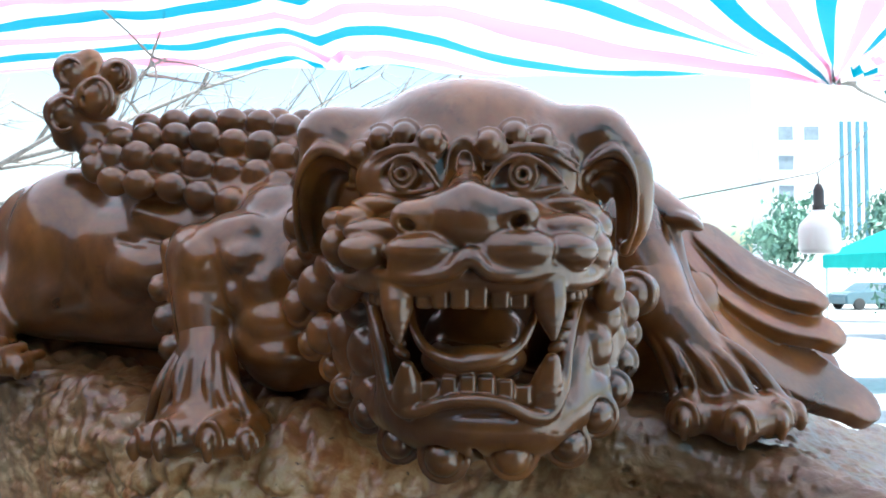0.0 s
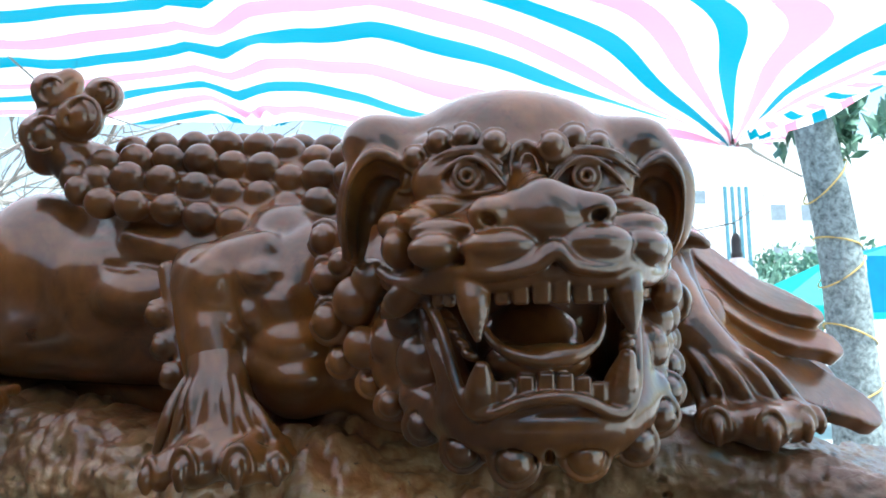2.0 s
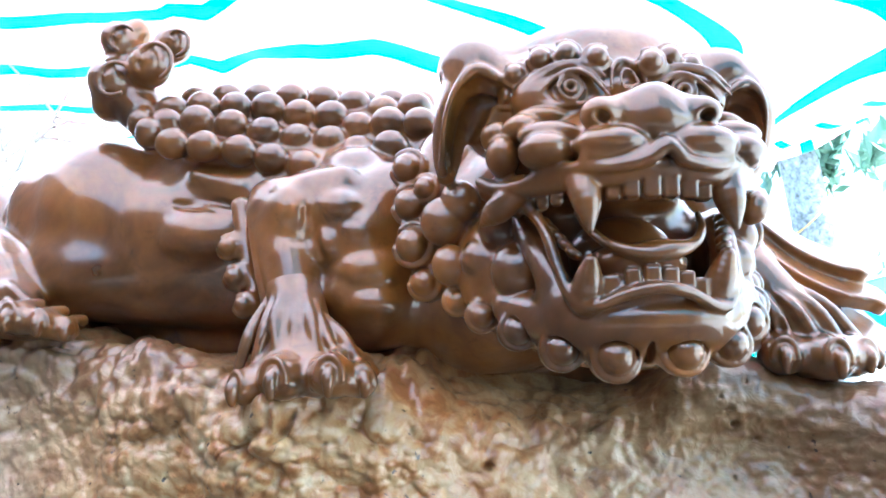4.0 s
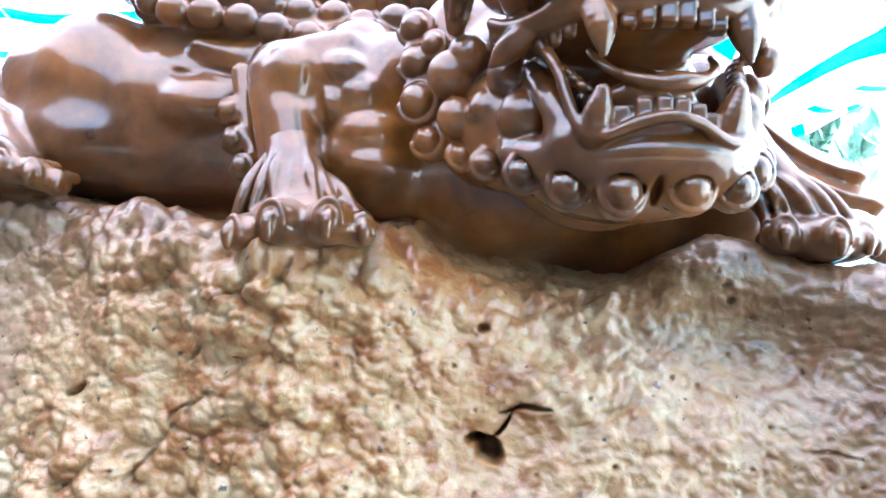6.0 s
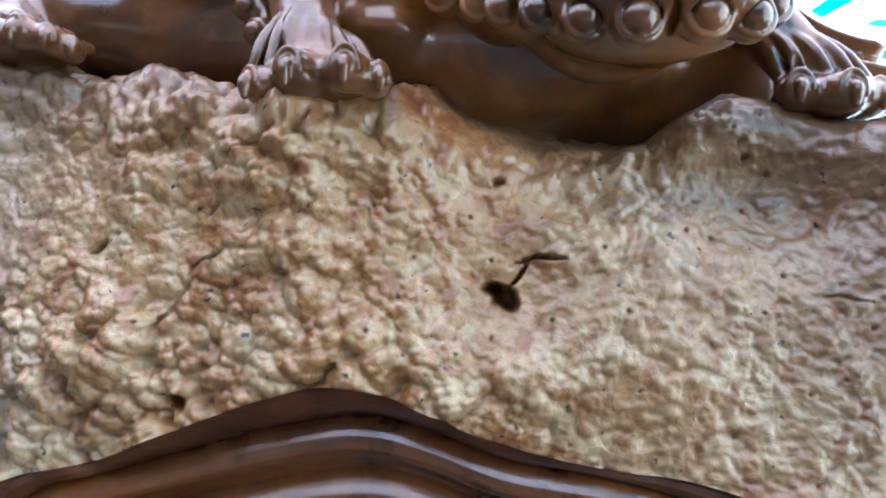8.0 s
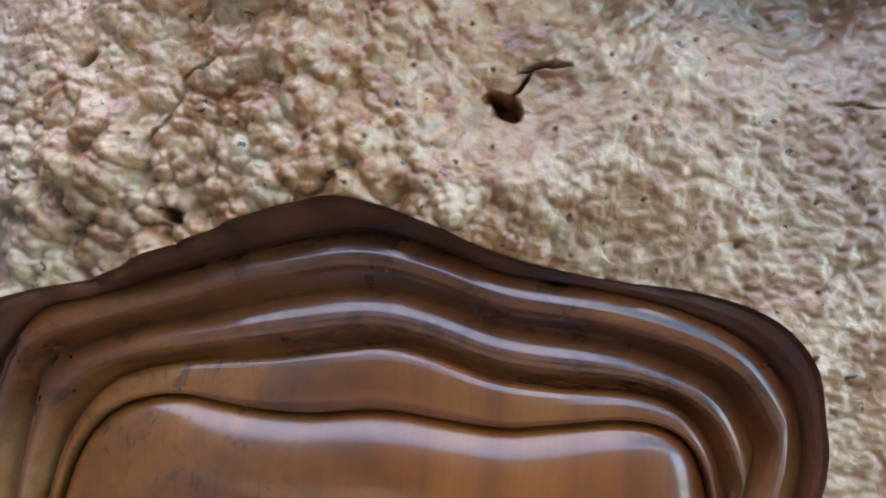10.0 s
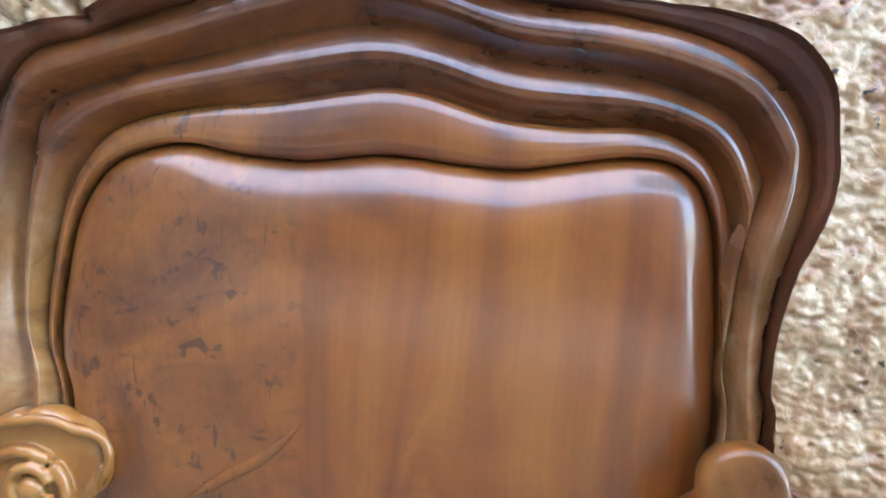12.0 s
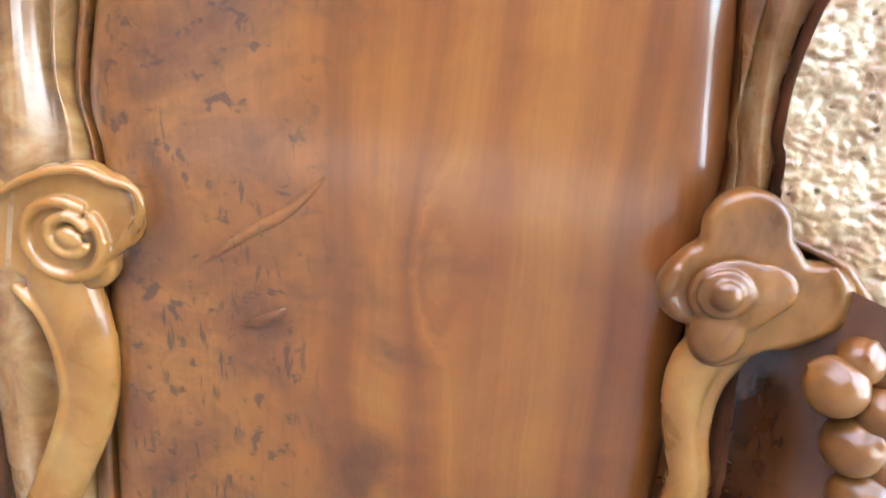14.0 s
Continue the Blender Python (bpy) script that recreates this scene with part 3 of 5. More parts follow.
def panel_mesh():
    mid = np.array([-0.46, 0.8, 0.45])
    ks = np.concatenate([0.14 * np.linspace(0, 1, 26) ** 1.6, np.linspace(0.16, 1.0, 26)])
    rows = []
    foot = np.linspace(inner[-1], inner[0], 60)[1:-1]
    loop = np.vstack([inner, foot])
    for k in ks:
        p = loop + (mid - loop) * k
        d = np.clip(k / 0.135, 0, 1)
        p[:, 1] = 0.834 - 0.038 * np.sqrt(1 - (1 - d) ** 2)
        rows.append(p)
    return sheet("panel", np.array(rows), PANEL, close=True)


part("panel", panel_mesh(), throne, "polished orange-brown wood panel with straight grain")

# ---- the lion ----
FACE = (0.16, -1.0, 0.0)


def lion_head():
    c = Clay((-0.47, 0.48, 1.63), (0.02, 0.94, 2.06), 0.0017)
    # skull, brow, cheeks and jaw
    c.egg((-0.193, 0.704, 1.977), (0.105, 0.082, 0.066))
    c.egg((-0.187, 0.685, 1.978), (0.098, 0.066, 0.052), 0.02)
    c.egg((-0.179, 0.661, 1.949), (0.096, 0.046, 0.040), 0.02)
    c.egg((-0.178, 0.661, 1.917), (0.106, 0.058, 0.034), 0.015)
    c.egg((-0.172, 0.647, 1.882), (0.112, 0.08, 0.040), 0.02)
    c.egg((-0.160, 0.604, 1.872), (0.088, 0.048, 0.028), 0.02)
    c.egg((-0.195, 0.748, 1.806), (0.115, 0.07, 0.12), 0.03)
    c.egg((-0.171, 0.662, 1.725), (0.090, 0.07, 0.038), 0.02)
    c.egg((-0.161, 0.630, 1.709), (0.072, 0.030, 0.018), 0.010)
    c.egg((-0.153, 0.603, 1.726), (0.062, 0.026, 0.020), 0.012)
    c.egg((-0.291, 0.673, 1.955), (0.04, 0.05, 0.06), 0.02)
    c.egg((-0.087, 0.706, 1.951), (0.04, 0.05, 0.06), 0.02)
    for row in ([(-0.286, 0.646, 1.943), (-0.277, 0.637, 1.963), (-0.252, 0.631, 1.974), (-0.227, 0.627, 1.976), (-0.198, 0.624, 1.967), (-0.171, 0.626, 1.959)], [(-0.081, 0.679, 1.938), (-0.088, 0.667, 1.954), (-0.106, 0.655, 1.969), (-0.128, 0.643, 1.973), (-0.149, 0.632, 1.965), (-0.171, 0.626, 1.959)]):
        c.rod(row, 0.013, 0.010, smooth=16)
    c.egg((-0.226, 0.617, 1.936), (0.046, 0.024, 0.032), 0.012)
    c.egg((-0.118, 0.635, 1.934), (0.046, 0.024, 0.032), 0.012)
    # chin and the flesh beside the jaw, into which the pearls are set
    c.egg((-0.168, 0.672, 1.722), (0.100, 0.072, 0.034), 0.02)
    c.egg((-0.288, 0.715, 1.785), (0.050, 0.060, 0.065), 0.02)
    c.egg((-0.262, 0.692, 1.775), (0.034, 0.040, 0.050), 0.015)
    c.egg((-0.066, 0.728, 1.790), (0.030, 0.055, 0.060), 0.02)
    c.rod([(-0.275, 0.660, 1.745), (-0.215, 0.612, 1.722), (-0.150, 0.603, 1.724), (-0.100, 0.618, 1.722), (-0.066, 0.662, 1.748)], 0.019, 0.014, smooth=20)
    # open mouth
    c.egg((-0.150, 0.576, 1.798), (0.062, 0.092, 0.055), 0.012, cut=True)
    c.block((-0.155, 0.588, 1.806), (0.056, 0.072, 0.036), 0.01, edge=0.02, cut=True)
    # nose
    c.rod([(-0.167, 0.615, 1.933), (-0.157, 0.582, 1.916), (-0.150, 0.561, 1.901)], [0.012, 0.017, 0.021], 0.012)
    c.rod([(-0.194, 0.553, 1.894), (-0.175, 0.560, 1.899), (-0.150, 0.561, 1.903), (-0.128, 0.567, 1.900), (-0.114, 0.565, 1.895)], [0.0135, 0.0165, 0.020, 0.0165, 0.0135], 0.008)
    c.egg((-0.150, 0.564, 1.888), (0.034, 0.026, 0.022), 0.012)
    c.egg((-0.196, 0.549, 1.895), (0.0150, 0.015, 0.0125), 0.010)
    c.egg((-0.109, 0.563, 1.897), (0.0150, 0.015, 0.0125), 0.010)
    c.egg((-0.194, 0.534, 1.889), (0.0068, 0.014, 0.0046), 0.003, (0, 22, 0), cut=True)
    c.egg((-0.108, 0.548, 1.891), (0.0068, 0.014, 0.0046), 0.003, (0, -22, 0), cut=True)
    # lip pads and whisker bulges
    for p, r in (((-0.186, 0.558, 1.869), (0.0314, 0.0264, 0.0154)), ((-0.118, 0.569, 1.870), (0.0347, 0.0264, 0.0177)),
                 ((-0.240, 0.569, 1.869), (0.0237, 0.0264, 0.0154)), ((-0.077, 0.595, 1.869), (0.0237, 0.0264, 0.0165)),
                 ((-0.237, 0.578, 1.886), (0.0270, 0.0220, 0.0120)), ((-0.081, 0.603, 1.887), (0.0270, 0.0220, 0.0131)),
                 ((-0.261, 0.594, 1.899), (0.0176, 0.0198, 0.0120)), ((-0.067, 0.627, 1.887), (0.0143, 0.0220, 0.0148)),
                 ((-0.280, 0.603, 1.876), (0.0149, 0.0264, 0.0177)), ((-0.059, 0.636, 1.870), (0.0149, 0.0242, 0.0182)),
                 ((-0.286, 0.614, 1.898), (0.0149, 0.0220, 0.0142)), ((-0.058, 0.654, 1.892), (0.0132, 0.0220, 0.0160)),
                 ((-0.245, 0.602, 1.912), (0.024, 0.0154, 0.0085)), ((-0.088, 0.627, 1.910), (0.024, 0.0154, 0.0085)),
                 ((-0.069, 0.638, 1.905), (0.0154, 0.0176, 0.0103))):
        c.egg(p, np.array(r) * 1.07, 0.0032)
    # upper lip: a wavy rolled edge over the gum
    c.rod([(-0.294, 0.633, 1.852), (-0.247, 0.585, 1.845), (-0.212, 0.561, 1.845), (-0.176, 0.555, 1.844), (-0.147, 0.558, 1.853), (-0.121, 0.564, 1.845), (-0.090, 0.580, 1.847), (-0.069, 0.613, 1.848), (-0.052, 0.666, 1.858)], 0.0115, 0.006, smooth=40)
    c.rod([(-0.302, 0.626, 1.859), (-0.287, 0.612, 1.849), (-0.265, 0.591, 1.845), (-0.240, 0.569, 1.850), (-0.213, 0.550, 1.849), (-0.186, 0.542, 1.847), (-0.160, 0.538, 1.851), (-0.149, 0.537, 1.858), (-0.143, 0.537, 1.861), (-0.137, 0.539, 1.858),
           (-0.129, 0.543, 1.851), (-0.107, 0.554, 1.849), (-0.086, 0.571, 1.854), (-0.073, 0.598, 1.850), (-0.061, 0.624, 1.850), (-0.052, 0.649, 1.858), (-0.047, 0.667, 1.868)], 0.0058, 0.004, smooth=70)
    c.rod([(-0.207, 0.546, 1.857), (-0.163, 0.543, 1.857), (-0.144, 0.541, 1.866), (-0.128, 0.549, 1.857), (-0.092, 0.565, 1.859)], 0.006, 0.006, smooth=30)
    # teeth in an even gum
    c.rod([(-0.206, 0.562, 1.847), (-0.178, 0.556, 1.847), (-0.150, 0.554, 1.848), (-0.122, 0.561, 1.847), (-0.094, 0.577, 1.847)], 0.0105, 0.004, smooth=14)
    for p, w in (((-0.186, 0.558, 1.833), 0.0060), ((-0.171, 0.553, 1.833), 0.0062), ((-0.155, 0.552, 1.833), 0.0074), ((-0.140, 0.553, 1.833), 0.0076), ((-0.124, 0.560, 1.833), 0.0074), ((-0.111, 0.569, 1.833), 0.0062)):
        c.block(np.array(p) + (0, 0.003, 0.001), (0.3 * w + 0.0050, 0.008, 0.0115), 0.0006, edge=0.0032)
    c.rod([(-0.211, 0.560, 1.840), (-0.208, 0.554, 1.821), (-0.206, 0.551, 1.797)], [0.0145, 0.0125, 0.0035], 0.002, smooth=8)
    c.rod([(-0.090, 0.581, 1.843), (-0.088, 0.577, 1.824), (-0.085, 0.574, 1.801)], [0.0145, 0.0125, 0.0035], 0.002, smooth=8)
    for p in ((-0.232, 0.580, 1.833), (-0.244, 0.595, 1.833), (-0.256, 0.609, 1.834), (-0.269, 0.623, 1.834), (-0.077, 0.609, 1.837), (-0.073, 0.624, 1.837), (-0.070, 0.638, 1.838), (-0.066, 0.653, 1.839)):
        c.block(p, (0.0055, 0.0068, 0.010), 0.0006, edge=0.0046)
    # tongue: a broad trough with a rolled rim, curling up at its tip
    c.egg((-0.163, 0.628, 1.776), (0.047, 0.058, 0.022), 0.008)
    c.egg((-0.160, 0.614, 1.808), (0.036, 0.050, 0.019), 0.008, cut=True)
    c.egg((-0.171, 0.662, 1.790), (0.05, 0.034, 0.040), 0.01)
    c.rod([(-0.214, 0.604, 1.822), (-0.204, 0.586, 1.803), (-0.187, 0.573, 1.787), (-0.160, 0.568, 1.779), (-0.134, 0.572, 1.781), (-0.116, 0.583, 1.791), (-0.108, 0.598, 1.806), (-0.106, 0.620, 1.822)], [0.003, 0.004, 0.005, 0.0062, 0.0062, 0.005, 0.004, 0.003], 0.006, smooth=50)
    c.egg((-0.146, 0.584, 1.785), (0.024, 0.018, 0.008), 0.006)
    # lower jaw: a thin rolled lip, gum, teeth and tusks
    c.rod([(-0.216, 0.601, 1.741), (-0.187, 0.588, 1.747), (-0.153, 0.585, 1.753), (-0.124, 0.598, 1.747), (-0.100, 0.619, 1.742)], 0.0125, 0.008, smooth=16)
    c.rod([(-0.268, 0.632, 1.836), (-0.252, 0.606, 1.822), (-0.241, 0.594, 1.800), (-0.232, 0.588, 1.770), (-0.222, 0.582, 1.745), (-0.211, 0.578, 1.736), (-0.196, 0.574, 1.737), (-0.176, 0.570, 1.745), (-0.148, 0.567, 1.750), (-0.124, 0.575, 1.746), (-0.103, 0.586, 1.736),
           (-0.090, 0.595, 1.738), (-0.082, 0.604, 1.757), (-0.080, 0.614, 1.784), (-0.078, 0.632, 1.808), (-0.074, 0.655, 1.832)], 0.0055, 0.004, smooth=80)
    c.rod([(-0.268, 0.655, 1.825), (-0.246, 0.626, 1.785), (-0.228, 0.612, 1.740)], [0.010, 0.014, 0.016], 0.018, smooth=10)
    c.rod([(-0.075, 0.685, 1.825), (-0.078, 0.650, 1.780), (-0.089, 0.630, 1.740)], [0.010, 0.014, 0.016], 0.018, smooth=10)
    for p in ((-0.187, 0.577, 1.755), (-0.170, 0.573, 1.760), (-0.154, 0.572, 1.762), (-0.139, 0.575, 1.761), (-0.125, 0.581, 1.758), (-0.113, 0.590, 1.753)):
        c.block(np.array(p) + (0, 0.003, -0.001), (0.0068, 0.006, 0.0088), 0.0008, edge=0.0030)
    c.rod([(-0.209, 0.586, 1.742), (-0.207, 0.578, 1.757), (-0.205, 0.570, 1.773)], [0.0150, 0.0130, 0.0065], 0.003, smooth=8)
    c.rod([(-0.099, 0.606, 1.742), (-0.094, 0.599, 1.760), (-0.089, 0.592, 1.780)], [0.0155, 0.0135, 0.0070], 0.003, smooth=8)
    for i in range(5):
        c.egg((-0.218 - 0.0062 * i, 0.592 + 0.0075 * i, 1.783 + 0.0088 * i), (0.0085, 0.0075, 0.0050), 0.0008, (0, 30, 0))
        c.egg((-0.088 + 0.0022 * i, 0.610 + 0.0095 * i, 1.790 + 0.0085 * i), (0.0080, 0.0075, 0.0050), 0.0008, (0, -30, 0))
    # eyes in their lids
    for p, tilt, s in (((-0.217, 0.595, 1.936), 12, 1), ((-0.115, 0.611, 1.934), -12, -1)):
        p = np.array(p)
        c.egg(p + (0.004 * s, -0.004, -0.002), (0.029, 0.012, 0.0125), 0.005, (0, tilt, 0), cut=True)
        c.egg(p + (0, 0.0085, 0), 0.0148, 0.0015)
        c.ring(p + (0, -0.0040, 0), 0.0112, 0.0022, FACE, k=0.0015)
        c.ring(p + (0, -0.0064, 0), 0.0056, 0.0017, FACE, k=0.0015)
        c.egg(p + (0, -0.008, 0), (0.0027, 0.008, 0.0027), 0.001, cut=True)
        lid = [p + (-0.037 * s, 0.008, -0.012), p + (-0.020 * s, 0.001, 0.006), p + (-0.002 * s, -0.005, 0.0155), p + (0.016 * s, -0.008, 0.010), p + (0.034 * s, -0.010, -0.012)]
        c.rod(lid, [0.0014, 0.0026, 0.003, 0.0026, 0.0016], 0.003, smooth=30)
        low = [p + (-0.03 * s, 0.005, -0.011), p + (-0.012 * s, 0.0, -0.0145), p + (0.01 * s, -0.003, -0.0155), p + (0.031 * s, -0.007, -0.013)]
        c.rod(low, 0.0026, 0.003, smooth=20)
        for k in (0, 1):
            brow = [p + (-0.047 * s, 0.016, 0.001 + 0.007 * k), p + (-0.026 * s, 0.004, 0.015 + 0.006 * k), p + (-0.002 * s, -0.001, 0.022 + 0.004 * k), p + (0.016 * s, -0.003, 0.016 + 0.006 * k), p + (0.030 * s, -0.004, 0.0 + 0.010 * k)]
            c.rod(brow, [0.0012, 0.0024, 0.0027, 0.0027, 0.002], 0.003, smooth=30)
    # brow curls
    brow = (((-0.219, 0.607, 1.973), 0.0118, 1), ((-0.192, 0.599, 1.965), 0.0110, -1), ((-0.244, 0.612, 1.972), 0.0112, 1), ((-0.268, 0.621, 1.961), 0.0104, 1), ((-0.279, 0.631, 1.943), 0.0092, 1),
                    ((-0.124, 0.622, 1.971), 0.0118, -1), ((-0.143, 0.607, 1.962), 0.0110, 1), ((-0.103, 0.635, 1.967), 0.0112, -1), ((-0.087, 0.650, 1.952), 0.0104, -1), ((-0.080, 0.663, 1.937), 0.0088, -1))
    c.curls([(np.array(p) + (0, -0.006, 0), r, side) for p, r, side in brow], FACE, 1.1, 1.02)
    # emblem between the brows
    c.rod([(-0.180, 0.597, 1.936), (-0.178, 0.605, 1.959), (-0.167, 0.611, 1.968), (-0.154, 0.609, 1.958), (-0.148, 0.602, 1.939)], [0.0012, 0.0024, 0.0026, 0.0024, 0.0012], 0.004, smooth=20)
    c.rod([(-0.171, 0.596, 1.940), (-0.170, 0.602, 1.952), (-0.165, 0.603, 1.956), (-0.159, 0.604, 1.952), (-0.155, 0.599, 1.940)], 0.0016, 0.003, smooth=16)
    # ears: smooth caps whose flaps hang round a deep hollow
    for cap, rim, hollow in (
            ((-0.312, 0.655, 1.983), [(-0.280, 0.625, 1.950), (-0.292, 0.615, 1.963), (-0.308, 0.610, 1.965), (-0.322, 0.611, 1.948), (-0.332, 0.618, 1.924), (-0.338, 0.632, 1.896), (-0.342, 0.649, 1.876)],
             [(-0.291, 0.619, 1.945), (-0.306, 0.617, 1.939), (-0.318, 0.625, 1.915), (-0.330, 0.643, 1.886)]),
            ((-0.064, 0.699, 1.977), [(-0.073, 0.663, 1.932), (-0.058, 0.660, 1.951), (-0.043, 0.663, 1.959), (-0.031, 0.668, 1.945), (-0.028, 0.677, 1.922), (-0.030, 0.691, 1.895), (-0.038, 0.707, 1.873)],
             [(-0.061, 0.664, 1.935), (-0.048, 0.666, 1.935), (-0.042, 0.677, 1.913), (-0.041, 0.697, 1.889)])):
        c.egg(cap, (0.036, 0.042, 0.032), 0.015)
        c.rod([np.array(q) + (0, 0.026, 0.004) for q in rim[1:]], [0.018, 0.02, 0.019, 0.018, 0.016, 0.010], 0.012, smooth=18)
        c.rod(rim, [0.005, 0.006, 0.0065, 0.006, 0.0055, 0.0055, 0.005], 0.006, smooth=30)
        c.rod(hollow, [0.011, 0.018, 0.0165, 0.009], 0.005, smooth=14, cut=True)
        c.rod([np.array(q) + (0, 0.02, -0.004) for q in hollow], [0.008, 0.014, 0.012, 0.006], 0.004, smooth=14, cut=True)
    # pearls at the sides of the jaw
    for p, r in (((-0.269, 0.652, 1.777), 0.0265), ((-0.286, 0.660, 1.821), 0.022), ((-0.306, 0.675, 1.791), 0.021), ((-0.330, 0.690, 1.856), 0.021), ((-0.348, 0.695, 1.836), 0.024), ((-0.339, 0.690, 1.789), 0.020), ((-0.251, 0.650, 1.803), 0.018),
                 ((-0.068, 0.669, 1.786), 0.022), ((-0.058, 0.680, 1.811), 0.019), ((-0.054, 0.706, 1.789), 0.018), ((-0.043, 0.733, 1.816), 0.018), ((-0.063, 0.670, 1.762), 0.015)):
        c.egg(p, (r, r * 0.85, r * 1.1), 0.0016)
    c.rod([(-0.302, 0.628, 1.818), (-0.284, 0.614, 1.830), (-0.262, 0.600, 1.845)], [0.003, 0.0135, 0.011], 0.0015, smooth=10)
    c.rod([(-0.054, 0.651, 1.820), (-0.048, 0.652, 1.833), (-0.045, 0.662, 1.847)], [0.004, 0.0135, 0.010], 0.002, smooth=10)
    # beard pearls
    c.rod([(-0.282, 0.654, 1.739), (-0.235, 0.622, 1.718), (-0.185, 0.608, 1.709), (-0.154, 0.605, 1.717), (-0.127, 0.613, 1.713), (-0.084, 0.632, 1.724), (-0.061, 0.665, 1.748)], 0.0095, 0.008, smooth=24)
    c.egg((-0.154, 0.600, 1.695), (0.004, 0.03, 0.012), 0.004, cut=True)
    c.rod([(-0.296, 0.680, 1.752), (-0.250, 0.660, 1.740), (-0.229, 0.640, 1.729)], 0.012, 0.01)
    c.egg((-0.301, 0.755, 1.824), (0.075, 0.06, 0.095), 0.01)
    c.egg((-0.356, 0.775, 1.892), (0.04, 0.05, 0.07), 0.01)
    # side mane: a column of spiral curls behind the jaw
    c.egg((-0.324, 0.800, 1.878), (0.085, 0.06, 0.10), 0.02)
    c.egg((-0.210, 0.836, 1.854), (0.12, 0.09, 0.13), 0.02)
    side_mane = (((-0.394, 0.730, 1.906), 0.0175), ((-0.389, 0.725, 1.863), 0.019), ((-0.385, 0.720, 1.817), 0.020), ((-0.373, 0.725, 1.776), 0.016), ((-0.370, 0.710, 1.877), 0.013), ((-0.034, 0.764, 1.831), 0.018))
    c.curls([(p, r, 1) for p, r in side_mane], (-0.3, -1.0, 0.0))
    for p, r in side_mane:
        c.ring(np.array(p) + (-0.2 * r, -r * 0.8, 0), r * 0.5, r * 0.12, (-0.3, -1, 0), 0, 300, k=0.003, cut=True, grow=0.5)
    beard = (((-0.183, 0.600, 1.694), 0.0172, -1), ((-0.125, 0.605, 1.699), 0.0165, 1), ((-0.229, 0.615, 1.701), 0.0155, -1), ((-0.082, 0.627, 1.706), 0.0155, 1), ((-0.269, 0.640, 1.719), 0.0145, -1),
                    ((-0.061, 0.650, 1.728), 0.0160, 1), ((-0.305, 0.668, 1.735), 0.0130, -1), ((-0.048, 0.682, 1.746), 0.014, 1), ((-0.333, 0.700, 1.753), 0.0125, -1), ((-0.043, 0.713, 1.768), 0.0135, 1), ((-0.041, 0.743, 1.792), 0.0135, 1))
    c.curls(beard, FACE)
    return c.skin()


